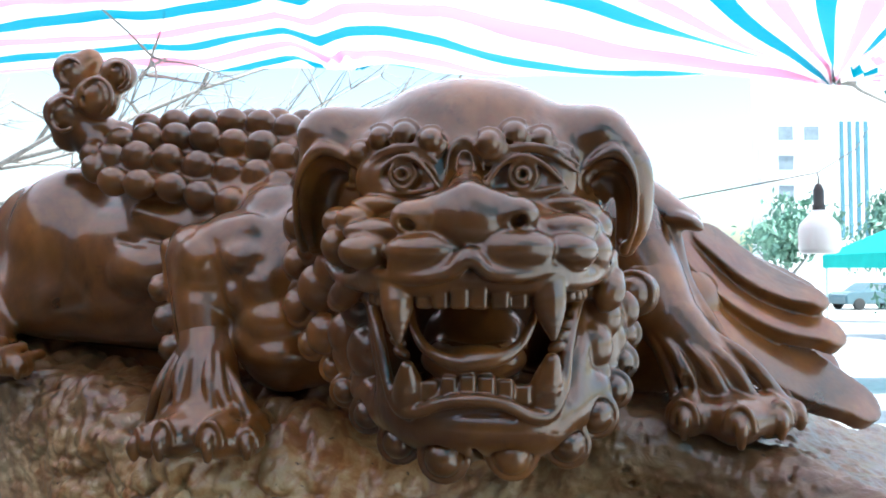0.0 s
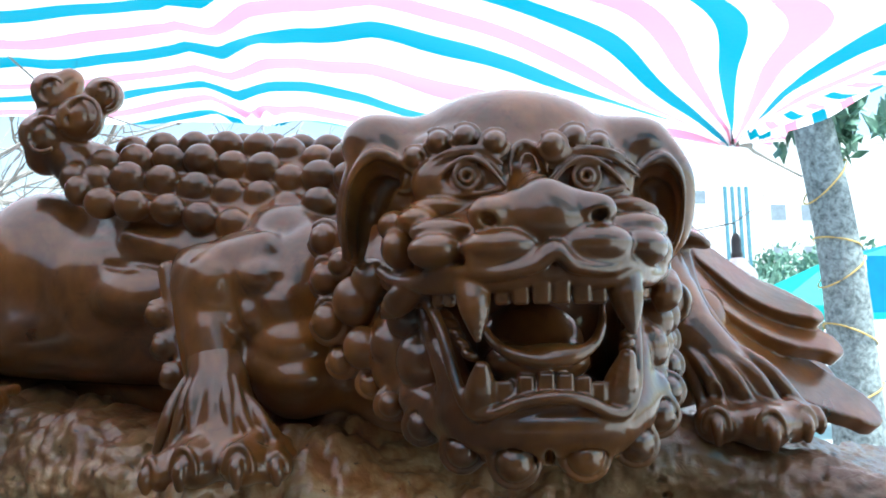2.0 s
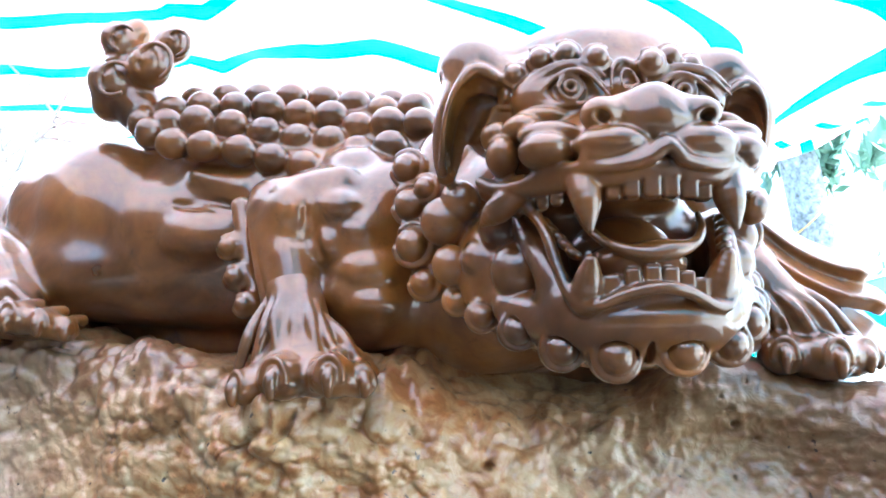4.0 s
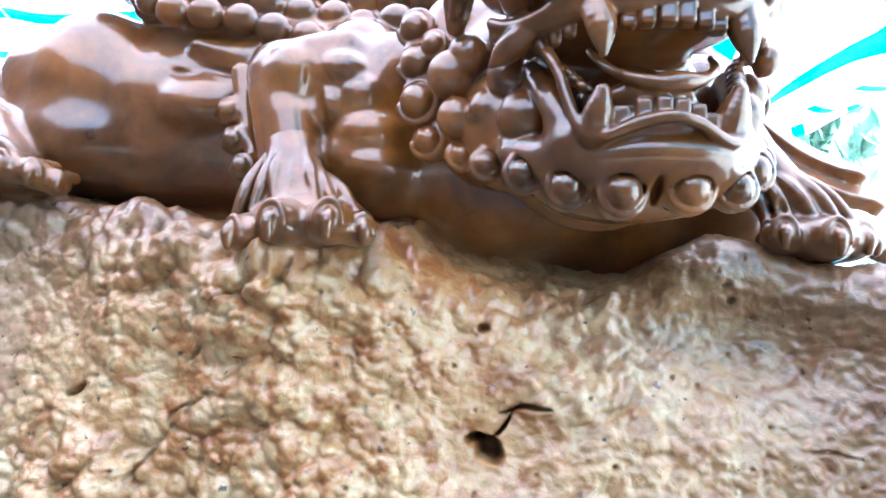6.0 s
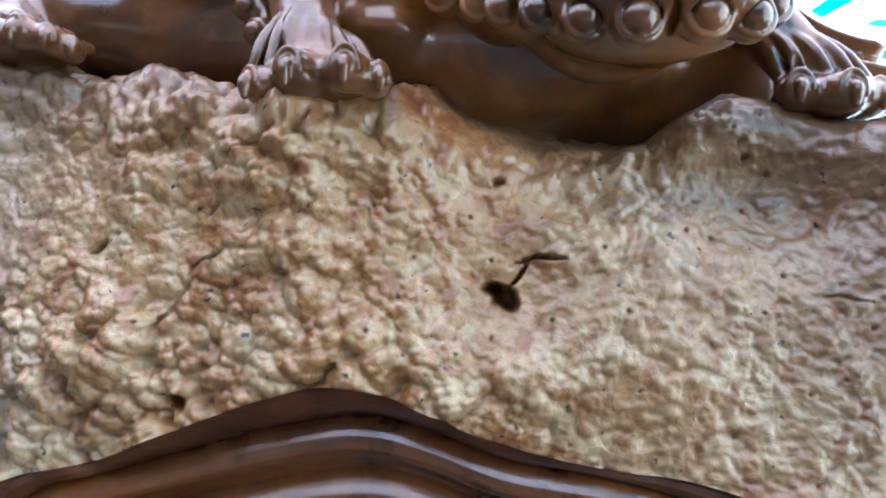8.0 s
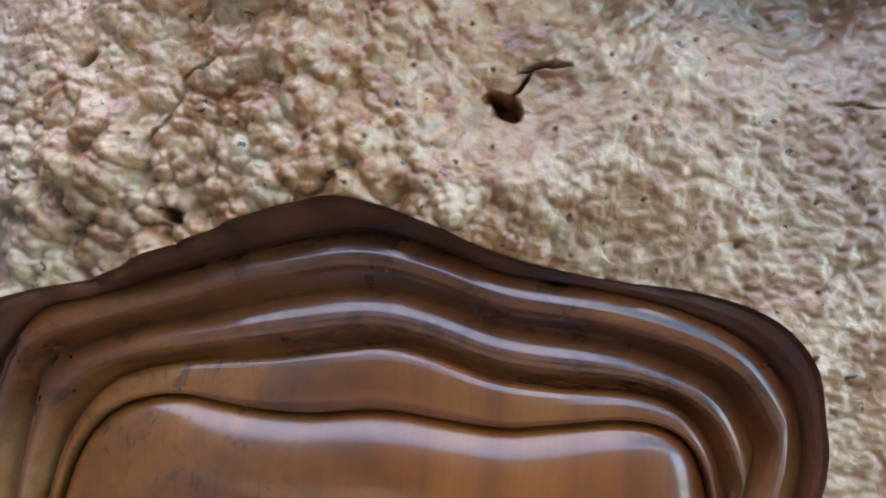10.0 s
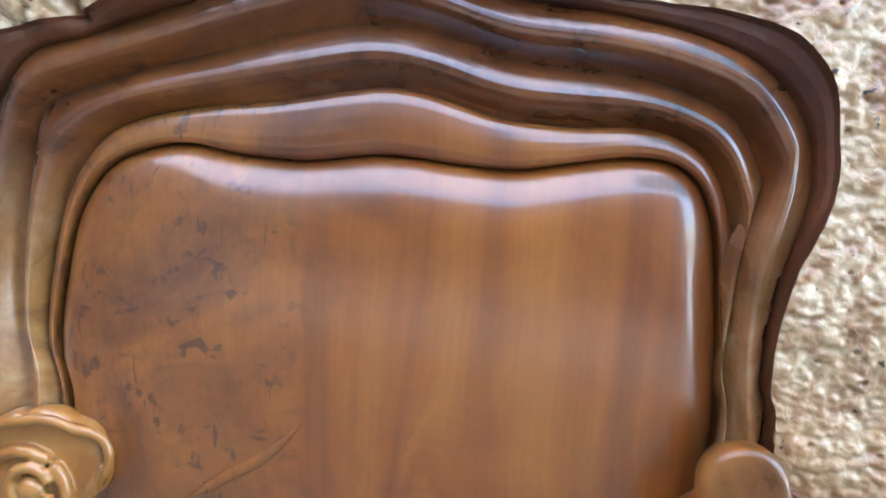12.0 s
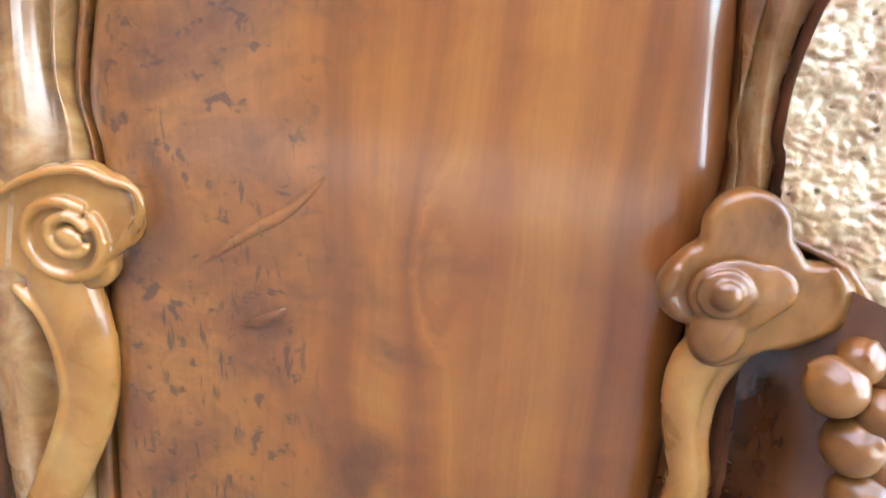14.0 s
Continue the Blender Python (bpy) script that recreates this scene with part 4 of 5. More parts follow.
def lion_body():
    c = Clay((-1.14, 0.62, 1.60), (0.34, 1.2, 2.22), 0.0032)
    # trunk, haunches and chest
    c.rod([(-0.881, 0.940, 1.876), (-0.704, 0.935, 1.876), (-0.520, 0.930, 1.900), (-0.335, 0.930, 1.901)], [0.105, 0.10, 0.10, 0.10], 0.03)
    c.rod([(-0.939, 0.920, 1.819), (-0.694, 0.920, 1.807), (-0.499, 0.930, 1.805), (-0.100, 0.980, 1.783), (0.014, 0.980, 1.807)], [0.07, 0.07, 0.08, 0.08, 0.06], 0.03)
    c.egg((-0.872, 0.930, 1.903), (0.098, 0.112, 0.114), 0.02)
    c.egg((-0.945, 0.950, 1.905), (0.085, 0.10, 0.098), 0.02)
    c.egg((-1.077, 0.975, 1.876), (0.09, 0.10, 0.086), 0.02)
    c.egg((-0.880, 0.858, 1.805), (0.066, 0.040, 0.042), 0.045)
    c.rod([(-1.036, 0.880, 1.836), (-0.962, 0.830, 1.801), (-0.913, 0.800, 1.758)], [0.05, 0.04, 0.034], 0.015)
    for k in range(4):
        c.rod([(-0.985 + 0.018 * k, 0.812 - 0.006 * k, 1.812 - 0.006 * k), (-0.945 + 0.018 * k, 0.782 - 0.004 * k, 1.775), (-0.915 + 0.022 * k, 0.768, 1.742)], [0.004, 0.008, 0.005], 0.004, smooth=8)
    c.egg((-0.891, 0.785, 1.737), (0.055, 0.045, 0.022), 0.012)
    toes(c, (((-0.897, 0.752, 1.741), 0.019, -25), ((-0.861, 0.744, 1.741), 0.019, -8), ((-0.833, 0.750, 1.735), 0.017, 12), ((-0.816, 0.764, 1.728), 0.014, 30)))
    c.rod([(-1.020, 0.985, 1.745), (-0.800, 0.975, 1.735), (-0.600, 0.965, 1.728)], 0.046, 0.02)
    # a crease and soft folds in the flank
    c.rod([(-0.742, 0.838, 1.921), (-0.700, 0.831, 1.906), (-0.645, 0.836, 1.894), (-0.615, 0.845, 1.890)], [0.0015, 0.0075, 0.006, 0.001], 0.005, cut=True)
    c.rod([(-0.725, 0.840, 1.898), (-0.690, 0.833, 1.888), (-0.655, 0.832, 1.880)], [0.002, 0.007, 0.002], 0.012, cut=True)
    c.rod([(-0.700, 0.842, 1.936), (-0.640, 0.842, 1.920)], [0.008, 0.012], 0.02)
    c.egg((-0.690, 0.842, 1.855), (0.050, 0.026, 0.032), 0.02)
    # near foreleg
    c.egg((-0.508, 0.815, 1.869), (0.082, 0.070, 0.064), 0.02)
    c.egg((-0.463, 0.805, 1.837), (0.056, 0.058, 0.060), 0.015)
    c.egg((-0.436, 0.840, 1.877), (0.05, 0.07, 0.07), 0.02)
    c.egg((-0.479, 0.870, 1.929), (0.06, 0.07, 0.045), 0.015)
    c.egg((-0.566, 0.800, 1.878), (0.033, 0.038, 0.028), 0.015)
    c.rod([(-0.587, 0.790, 1.893), (-0.584, 0.778, 1.850), (-0.574, 0.770, 1.800), (-0.558, 0.764, 1.755)], [0.012, 0.011, 0.010, 0.012], 0.008, smooth=12)
    c.rod([(-0.580, 0.788, 1.896), (-0.530, 0.768, 1.893), (-0.480, 0.775, 1.905)], [0.014, 0.016, 0.018], 0.012, smooth=10)
    for p, r in (((-0.481, 0.764, 1.868), (0.030, 0.026, 0.024)), ((-0.538, 0.762, 1.866), (0.032, 0.028, 0.034)), ((-0.492, 0.762, 1.826), (0.020, 0.020, 0.022)), ((-0.456, 0.765, 1.838), (0.026, 0.024, 0.026)),
                 ((-0.448, 0.772, 1.796), (0.036, 0.030, 0.026)), ((-0.440, 0.775, 1.757), (0.034, 0.030, 0.020)), ((-0.470, 0.778, 1.772), (0.026, 0.026, 0.020))):
        c.egg(p, r, 0.006)
    c.rod([(-0.512, 0.742, 1.862), (-0.508, 0.744, 1.838), (-0.500, 0.748, 1.812), (-0.482, 0.750, 1.785)], [0.002, 0.007, 0.007, 0.003], 0.008, smooth=10, cut=True)
    c.rod([(-0.480, 0.738, 1.850), (-0.455, 0.742, 1.852)], [0.005, 0.003], 0.006, cut=True)
    c.egg((-0.455, 0.825, 1.782), (0.066, 0.07, 0.080), 0.02)
    c.egg((-0.513, 0.860, 1.807), (0.06, 0.07, 0.09), 0.02)
    c.rod([(-0.562, 0.790, 1.871), (-0.541, 0.770, 1.809), (-0.527, 0.760, 1.753)], [0.040, 0.034, 0.030], 0.012)
    c.rod([(-0.622, 0.812, 1.885), (-0.604, 0.800, 1.810), (-0.580, 0.785, 1.750)], [0.014, 0.010, 0.006], 0.01)
    c.curls([((-0.630, 0.796, 1.832), 0.0135, 1), ((-0.616, 0.788, 1.793), 0.0135, 1), ((-0.599, 0.778, 1.758), 0.0125, 1)], (-0.1, -1, 0))
    # chest under the head
    c.egg((-0.294, 0.940, 1.764), (0.20, 0.10, 0.075), 0.03)
    c.rod([(-0.407, 0.970, 1.723), (-0.217, 0.980, 1.722), (-0.101, 0.980, 1.731), (0.014, 0.990, 1.753)], [0.05, 0.055, 0.055, 0.05], 0.02)
    c.egg((-0.331, 0.900, 1.799), (0.14, 0.12, 0.12), 0.04)
    c.rod([(-0.340, 1.010, 1.690), (-0.220, 1.010, 1.680), (-0.080, 1.010, 1.690)], 0.055, 0.02)
    c.rod([(-0.760, 0.955, 1.975), (-0.691, 0.930, 1.965), (-0.504, 0.925, 1.943)], [0.065, 0.075, 0.07], 0.03)
    c.rod([(-0.790, 0.965, 2.030), (-0.638, 0.955, 2.020), (-0.409, 0.930, 1.994)], [0.040, 0.052, 0.055], 0.02)
    c.egg((-0.366, 0.920, 1.948), (0.08, 0.08, 0.08), 0.02)
    # scales on the back: flattened domes, row upon row
    rows = (([(-0.772, 0.840, 1.999), (-0.728, 0.830, 1.978), (-0.681, 0.828, 1.972), (-0.636, 0.838, 1.967), (-0.589, 0.838, 1.953), (-0.546, 0.842, 1.944), (-0.505, 0.846, 1.944)], 7),
            ([(-0.800, 0.866, 2.022), (-0.737, 0.850, 2.015), (-0.688, 0.852, 2.016), (-0.639, 0.860, 2.006), (-0.595, 0.864, 1.994), (-0.554, 0.864, 1.988), (-0.517, 0.862, 1.982), (-0.480, 0.850, 1.965), (-0.436, 0.840, 1.966)], 9),
            ([(-0.806, 0.895, 2.042), (-0.770, 0.882, 2.045), (-0.726, 0.880, 2.048), (-0.633, 0.884, 2.045), (-0.597, 0.886, 2.038), (-0.559, 0.886, 2.030), (-0.520, 0.882, 2.024), (-0.483, 0.872, 2.004), (-0.440, 0.862, 2.006), (-0.400, 0.850, 2.000)], 10),
            ([(-0.795, 0.925, 2.064), (-0.735, 0.918, 2.074), (-0.644, 0.920, 2.074), (-0.561, 0.920, 2.067), (-0.516, 0.916, 2.058), (-0.470, 0.905, 2.040), (-0.415, 0.890, 2.036)], 9),
            ([(-0.780, 0.965, 2.066), (-0.650, 0.960, 2.080), (-0.520, 0.955, 2.072), (-0.414, 0.925, 2.054)], 9))
    for k, (row, count) in enumerate(rows):
        c.rod([np.array(p) + (0, 0.018, -0.010 if k else 0.004) for p in row], 0.019 if k else 0.014, 0.014)
        for i, p in enumerate(spline(row, count)):
            w = 0.0222 + 0.0008 * math.sin(3.1 * i + k)
            c.egg(p, (w * 1.08 * (0.75 if i == 0 else 1), w * 0.82, w * 0.97), 0.0022, (18, 8 * math.sin(5.3 * i + 2 * k), 0))
    # tail with its tuft of lobes, two of them rolled up in a rim
    c.rod([(-0.790, 0.905, 2.030), (-0.822, 0.900, 2.055), (-0.852, 0.895, 2.090), (-0.844, 0.895, 2.145)], [0.028, 0.036, 0.038, 0.028], 0.015)
    for p, r in (((-0.856, 0.872, 2.090), 0.031), ((-0.795, 0.868, 2.109), 0.031), ((-0.850, 0.875, 2.155), 0.0255), ((-0.767, 0.878, 2.143), 0.026), ((-0.830, 0.890, 2.172), 0.019), ((-0.864, 0.890, 2.062), 0.026)):
        c.egg(p, (r, r, r * 1.02), 0.011)
    for p, r, a, b in (((-0.833, 0.845, 2.082), 0.024, 20, 300), ((-0.775, 0.842, 2.102), 0.027, -60, 200), ((-0.751, 0.857, 2.135), 0.019, -80, 180), ((-0.832, 0.854, 2.147), 0.018, 40, 250)):
        c.ring(p, r, 0.004, (0, -1, 0), a, b, k=0.005)
        c.ring(p, r * 0.78, 0.0022, (0, -1, 0), a, b, k=0.003, cut=True)
    # far foreleg
    c.rod([(-0.053, 0.930, 1.896), (-0.019, 0.905, 1.841), (0.0, 0.885, 1.80), (0.05, 0.870, 1.735)], [0.06, 0.042, 0.032, 0.028], 0.015)
    return c.skin()


def toes(c, feet):
    """Knuckles, each with a hooked claw under an arched sheath."""
    for p, r, out in feet:
        p = np.array(p)
        tip = np.array((math.sin(radians(out)), -math.cos(radians(out)), 0))
        c.egg(p, (r * 1.1, r * 1.2, r * 1.05), 0.011)
        c.rod([p + tip * r * 0.7 + (0, 0, 0.008), p + tip * r * 1.25 + (0, 0, -0.002), p + tip * r * 1.15 + (0, 0, -r * 0.8)], [0.0075, 0.007, 0.0045], 0.0012, smooth=8)
        c.ring(p + tip * r * 0.95 + (0, 0, -0.004), r * 0.62, 0.0034, tuple(tip), 0, 180, 1.75, 0.002)
        c.rod([p + tip * r * 0.6 + (0, 0, r * 0.8), p + (0, 0.01, r * 0.9), p + (0, 0.03, r)], [0.004, 0.007, 0.008], 0.006)


def lion_paws():
    c = Clay((-0.66, 0.62, 1.60), (-0.38, 0.86, 1.86), 0.0021)
    c.rod([(-0.550, 0.785, 1.827), (-0.537, 0.768, 1.788), (-0.525, 0.755, 1.752), (-0.507, 0.735, 1.694)], [0.018, 0.031, 0.034, 0.04], 0.012)
    c.egg((-0.503, 0.725, 1.678), (0.064, 0.045, 0.028), 0.014)
    # a fringe of fur over the paw: flutes of uneven length 
    for i, (x0, z0, x1, z1) in enumerate(((-0.556, 1.760, -0.574, 1.682), (-0.545, 1.767, -0.552, 1.694), (-0.532, 1.770, -0.528, 1.706), (-0.519, 1.769, -0.507, 1.699), (-0.507, 1.766, -0.484, 1.704), (-0.496, 1.758, -0.461, 1.694), (-0.488, 1.744, -0.440, 1.690), (-0.480, 1.730, -0.424, 1.680))):
        bow = 0.004 * math.sin(2.3 * i)
        c.rod([(x0, 0.733 + 0.012 * (abs(i - 3) / 4) ** 2, z0), (0.5 * (x0 + x1) + bow, 0.715 + 0.012 * (abs(i - 3) / 4) ** 2, 0.5 * (z0 + z1)), (x1, 0.703 + 0.020 * (abs(i - 3) / 4) ** 2, z1)], [0.0025, 0.0080, 0.005], 0.0035, smooth=8)
    toes(c, (((-0.552, 0.695, 1.663), 0.0185, -30), ((-0.512, 0.684, 1.673), 0.022, -8), ((-0.460, 0.684, 1.676), 0.022, 8), ((-0.435, 0.700, 1.671), 0.017, 30)))
    one = c.skin()
    c = Clay((-0.08, 0.74, 1.63), (0.2, 0.98, 1.86), 0.0021)
    c.rod([(-0.019, 0.900, 1.841), (0.0, 0.875, 1.80), (0.05, 0.865, 1.735)], [0.042, 0.036, 0.034], 0.012)
    c.egg((0.065, 0.86, 1.70), (0.062, 0.055, 0.028), 0.014)
    for a, b in (((-0.026, 0.862, 1.80), (0.010, 0.838, 1.715)), ((-0.012, 0.850, 1.79), (0.030, 0.826, 1.712)), ((0.008, 0.846, 1.785), (0.062, 0.832, 1.714)), ((0.030, 0.850, 1.785), (0.090, 0.840, 1.712)), ((0.040, 0.865, 1.79), (0.118, 0.862, 1.715))):
        c.rod([a, 0.5 * (np.array(a) + b) + (0.004, -0.004, 0.004), b], [0.004, 0.009, 0.007], 0.003, smooth=8)
    c.egg((0.020, 0.818, 1.728), (0.007, 0.012, 0.018), 0.004, cut=True)
    toes(c, (((0.019, 0.822, 1.700), 0.021, -8), ((0.067, 0.820, 1.696), 0.023, 6), ((0.104, 0.845, 1.700), 0.020, 18), ((0.126, 0.87, 1.70), 0.014, 30)))
    two = c.skin()
    # flowing mane: plates that overlap like shingles
    c = Clay((-0.08, 0.84, 1.62), (0.42, 1.14, 2.06), 0.0028)
    face = (0.48, -0.58, 0.66)
    c.rod([(-0.050, 0.945, 1.972), (-0.019, 0.940, 1.945), (0.016, 0.932, 1.920)], [0.03, 0.034, 0.026], 0.006, flat=((0.3, -0.5, 1), 0.45))
    c.egg((0.024, 0.922, 1.914), (0.022, 0.018, 0.009), 0.003, (0, 28, 0))
    c.slab([(0.008, 1.005, 1.888), (0.076, 1.005, 1.818), (0.128, 1.000, 1.776), (0.161, 0.990, 1.740)], [0.06, 0.085, 0.07, 0.04], (0.45, -0.6, 0.66), 0.014, 0.006)
    c.slab([(-0.005, 0.955, 1.878), (0.068, 0.955, 1.794), (0.138, 0.950, 1.738), (0.203, 0.948, 1.702)], [0.045, 0.052, 0.050, 0.030], face, 0.0105, 0.0012, 0.0018)
    c.slab([(0.018, 0.985, 1.892), (0.078, 0.985, 1.832), (0.132, 0.980, 1.797), (0.182, 0.975, 1.777)], [0.040, 0.042, 0.038, 0.022], face, 0.0105, 0.0012, 0.0018)
    c.slab([(0.052, 1.005, 1.892), (0.098, 1.000, 1.852), (0.138, 0.995, 1.829), (0.170, 0.990, 1.817)], [0.028, 0.030, 0.027, 0.018], face, 0.0105, 0.0012, 0.0018)
    c.slab([(0.112, 1.018, 1.858), (0.138, 1.014, 1.842), (0.166, 1.010, 1.829)], [0.016, 0.022, 0.014], face, 0.008, 0.0015, 0.0022)
    # long locks that hang over the leg
    for k in range(3):
        lean = 0.014 * k
        c.rod([(-0.020 + 0.014 * k, 0.905 + 0.010 * k, 1.900), (0.002 + 0.6 * lean, 0.895 + 0.012 * k, 1.840), (0.022 + lean, 0.885 + 0.013 * k, 1.790), (0.046 + 1.3 * lean, 0.880 + 0.013 * k, 1.748)], [0.010, 0.013, 0.010, 0.003], 0.006, smooth=16)
    return one, two, c.skin()


def lion_mesh():
    hv, hf = lion_head()
    bv, bf = lion_body()
    verts, faces, start = [], [], 0
    for v, f in ((hv, hf), (bv, bf), *lion_paws()):
        verts.append(v)
        faces.append(f + start)
        start += len(v)
    return mesh_from("lion_statue", np.vstack(verts), np.vstack(faces), LION)


lion = new("lion_statue", lion_mesh())
lion.matrix_world = THRONE
tagged(lion, "roaring guardian lion carved in dark varnished wood, lying on the burl", "statue")

# ---- carved scrolls beside the panel ----
def scroll_left():
    c = Clay((-1.08, 0.69, 0.55), (-0.70, 0.86, 0.86), 0.0028)
    for p, r in (((-0.876, 0.785, 0.707), 0.075), ((-0.790, 0.790, 0.733), 0.037), ((-0.937, 0.785, 0.701), 0.07), ((-0.829, 0.785, 0.665), 0.04), ((-0.898, 0.785, 0.661), 0.04), ((-0.790, 0.787, 0.753), 0.032), ((-0.782, 0.787, 0.716), 0.03), ((-0.829, 0.787, 0.749), 0.05), ((-0.867, 0.787, 0.761), 0.03)):
        c.egg(p, (r, 0.045, r), 0.006)
    c.block((-0.9, 0.72, 0.7), (0.3, 0.052, 0.3), 0.010, edge=0.004, cut=True)
    c.ring((-0.850, 0.765, 0.697), 0.054, 0.008, (0, -1, 0), 60, 400, 0.95, 0.005)
    c.egg((-0.860, 0.778, 0.691), (0.05, 0.018, 0.048), 0.004)
    c.ring((-0.838, 0.757, 0.706), 0.027, 0.007, (0, -1, 0), 30, 330, 0.95, 0.004)
    c.egg((-0.838, 0.760, 0.703), (0.018, 0.012, 0.016), 0.004)
    c.rod([(-0.938, 0.765, 0.748), (-0.878, 0.762, 0.780), (-0.816, 0.762, 0.793), (-0.786, 0.766, 0.782)], 0.006, 0.006, smooth=16)
    c.rod([(-0.786, 0.770, 0.780), (-0.752, 0.770, 0.772), (-0.743, 0.770, 0.744), (-0.767, 0.772, 0.703), (-0.790, 0.775, 0.680)], 0.006, 0.006, smooth=16)
    return c.skin()


def stem_left():
    c = Clay((-1.12, 0.70, 0.1), (-0.72, 0.88, 0.66), 0.003)
    c.rod([(-0.876, 0.790, 0.634), (-0.853, 0.790, 0.544), (-0.858, 0.790, 0.435), (-0.922, 0.790, 0.289), (-1.005, 0.790, 0.125)], [0.05, 0.047, 0.04, 0.038, 0.04], 0.01, smooth=20, flat=((0, 1, 0), 0.6))
    c.rod([(-0.934, 0.775, 0.617), (-0.893, 0.772, 0.569), (-0.878, 0.772, 0.479), (-0.902, 0.772, 0.393), (-0.965, 0.772, 0.255)], 0.008, 0.006, smooth=20)
    return c.skin()


def scroll_right():
    c = Clay((-0.20, 0.62, 0.56), (0.16, 0.84, 0.88), 0.0026)
    for p, r in (((-0.030, 0.735, 0.803), 0.046), ((-0.015, 0.735, 0.751), 0.056), ((-0.080, 0.735, 0.727), 0.034), ((-0.054, 0.735, 0.740), 0.050), ((0.054, 0.735, 0.732), 0.042), ((0.024, 0.735, 0.719), 0.048), ((-0.039, 0.735, 0.673), 0.032), ((-0.024, 0.735, 0.703), 0.050)):
        c.egg(p, (r, 0.055, r), 0.012)
    c.block((0.0, 0.65, 0.72), (0.3, 0.070, 0.3), 0.010, edge=0.004, cut=True)
    # a low whorl round a boss, and a lip that rolls off to one side
    c.egg((-0.035, 0.712, 0.735), (0.050, 0.010, 0.042), 0.003)
    c.egg((-0.006, 0.714, 0.744), (0.036, 0.008, 0.030), 0.002)
    c.egg((-0.045, 0.716, 0.688), (0.030, 0.014, 0.036), 0.004)
    c.egg((-0.048, 0.702, 0.739), (0.030, 0.007, 0.028), 0.002)
    c.egg((-0.048, 0.696, 0.740), (0.017, 0.011, 0.017), 0.003)
    c.rod([(0.063, 0.722, 0.772), (0.075, 0.722, 0.747), (0.068, 0.724, 0.710), (0.037, 0.726, 0.687), (0.004, 0.728, 0.673)], [0.003, 0.006, 0.006, 0.005, 0.003], 0.008, smooth=16)
    c.rod([(-0.097, 0.722, 0.753), (-0.103, 0.722, 0.726), (-0.085, 0.724, 0.699)], [0.003, 0.006, 0.003], 0.008, smooth=12)
    return c.skin()


def stem_right():
    c = Clay((-0.18, 0.66, 0.1), (0.08, 0.84, 0.68), 0.003)
    c.rod([(-0.033, 0.755, 0.664), (-0.055, 0.755, 0.617), (-0.056, 0.755, 0.555), (-0.037, 0.755, 0.460), (-0.050, 0.755, 0.300)], [0.030, 0.028, 0.024, 0.022, 0.020], 0.01, smooth=20)
    c.rod([(-0.013, 0.750, 0.662), (-0.029, 0.752, 0.599), (-0.029, 0.752, 0.529), (-0.016, 0.752, 0.457), (-0.030, 0.755, 0.300)], [0.022, 0.012, 0.010, 0.010, 0.010], 0.005, smooth=20)
    return c.skin()


for name, skin, wood, label in (("scroll", scroll_left, SCROLL, "pale cloud-shaped carved scroll with a spiral"), ("stem", stem_left, SCROLL, "pale curved carved stem"),
                                ("scroll", scroll_right, BOSS, "brown cloud-shaped carved scroll with a round boss"), ("stem", stem_right, SCROLL, "pale curved carved stem")):
    part(name, mesh_from(name, *skin(), wood), throne, label)


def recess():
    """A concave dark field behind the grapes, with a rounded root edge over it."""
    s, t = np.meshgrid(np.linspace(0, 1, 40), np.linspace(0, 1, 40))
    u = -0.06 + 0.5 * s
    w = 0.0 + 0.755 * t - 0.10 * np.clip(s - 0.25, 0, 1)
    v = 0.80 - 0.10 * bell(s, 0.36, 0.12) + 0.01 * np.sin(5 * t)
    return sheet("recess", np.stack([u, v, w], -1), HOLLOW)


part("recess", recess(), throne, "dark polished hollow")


def root_rim():
    c = Clay((-0.02, 0.62, 0.58), (0.46, 0.86, 0.82), 0.004)
    c.rod([(0.010, 0.765, 0.796), (0.050, 0.748, 0.782), (0.078, 0.740, 0.770), (0.105, 0.738, 0.736), (0.134, 0.735, 0.700), (0.25, 0.73, 0.660), (0.42, 0.73, 0.655)], [0.004, 0.005, 0.007, 0.010, 0.014, 0.020, 0.024], 0.01, smooth=24)
    return c.skin()


part("root_rim", mesh_from("root_rim", *root_rim(), BOSS), throne, "brown rounded lower edge of the burl")


def grape_mesh():
    c = Clay((-0.05, -0.05, -0.05), (0.05, 0.05, 0.05), 0.003)
    c.egg((0, 0, 0), (0.034, 0.032, 0.034), 0.002)
    c.ring((-0.004, -0.02, 0.012), 0.022, 0.003, (0, -1, 0.4), 20, 160, 1.0, 0.006)
    return mesh_from("grape", *c.skin(), BOSS)


GRAPE = grape_mesh()
for p, r in (((0.079, 0.690, 0.653), 1.0), ((0.101, 0.700, 0.681), 0.80), ((0.111, 0.690, 0.586), 1.05), ((0.132, 0.690, 0.628), 0.95), ((0.134, 0.690, 0.521), 1.05), ((0.155, 0.700, 0.557), 0.9), ((0.135, 0.705, 0.672), 0.8), ((0.176, 0.690, 0.513), 1.0)):
    g = part("grape", GRAPE, throne)
    g.matrix_local = pose(*p, 0, 0, 40 * p[0] * 100) @ Matrix.Scale(r, 4)


def scar(points, r):
    """A healed ridge standing a little proud of the panel."""
    c = Clay(np.min(points, 0) - 0.02, np.max(points, 0) + 0.02, 0.003)
    c.rod(points, [0.001, r, 0.001], 0.002, smooth=16, flat=((0, 1, 0), 0.5))
    return mesh_from("ridge", *c.skin(), PANEL)


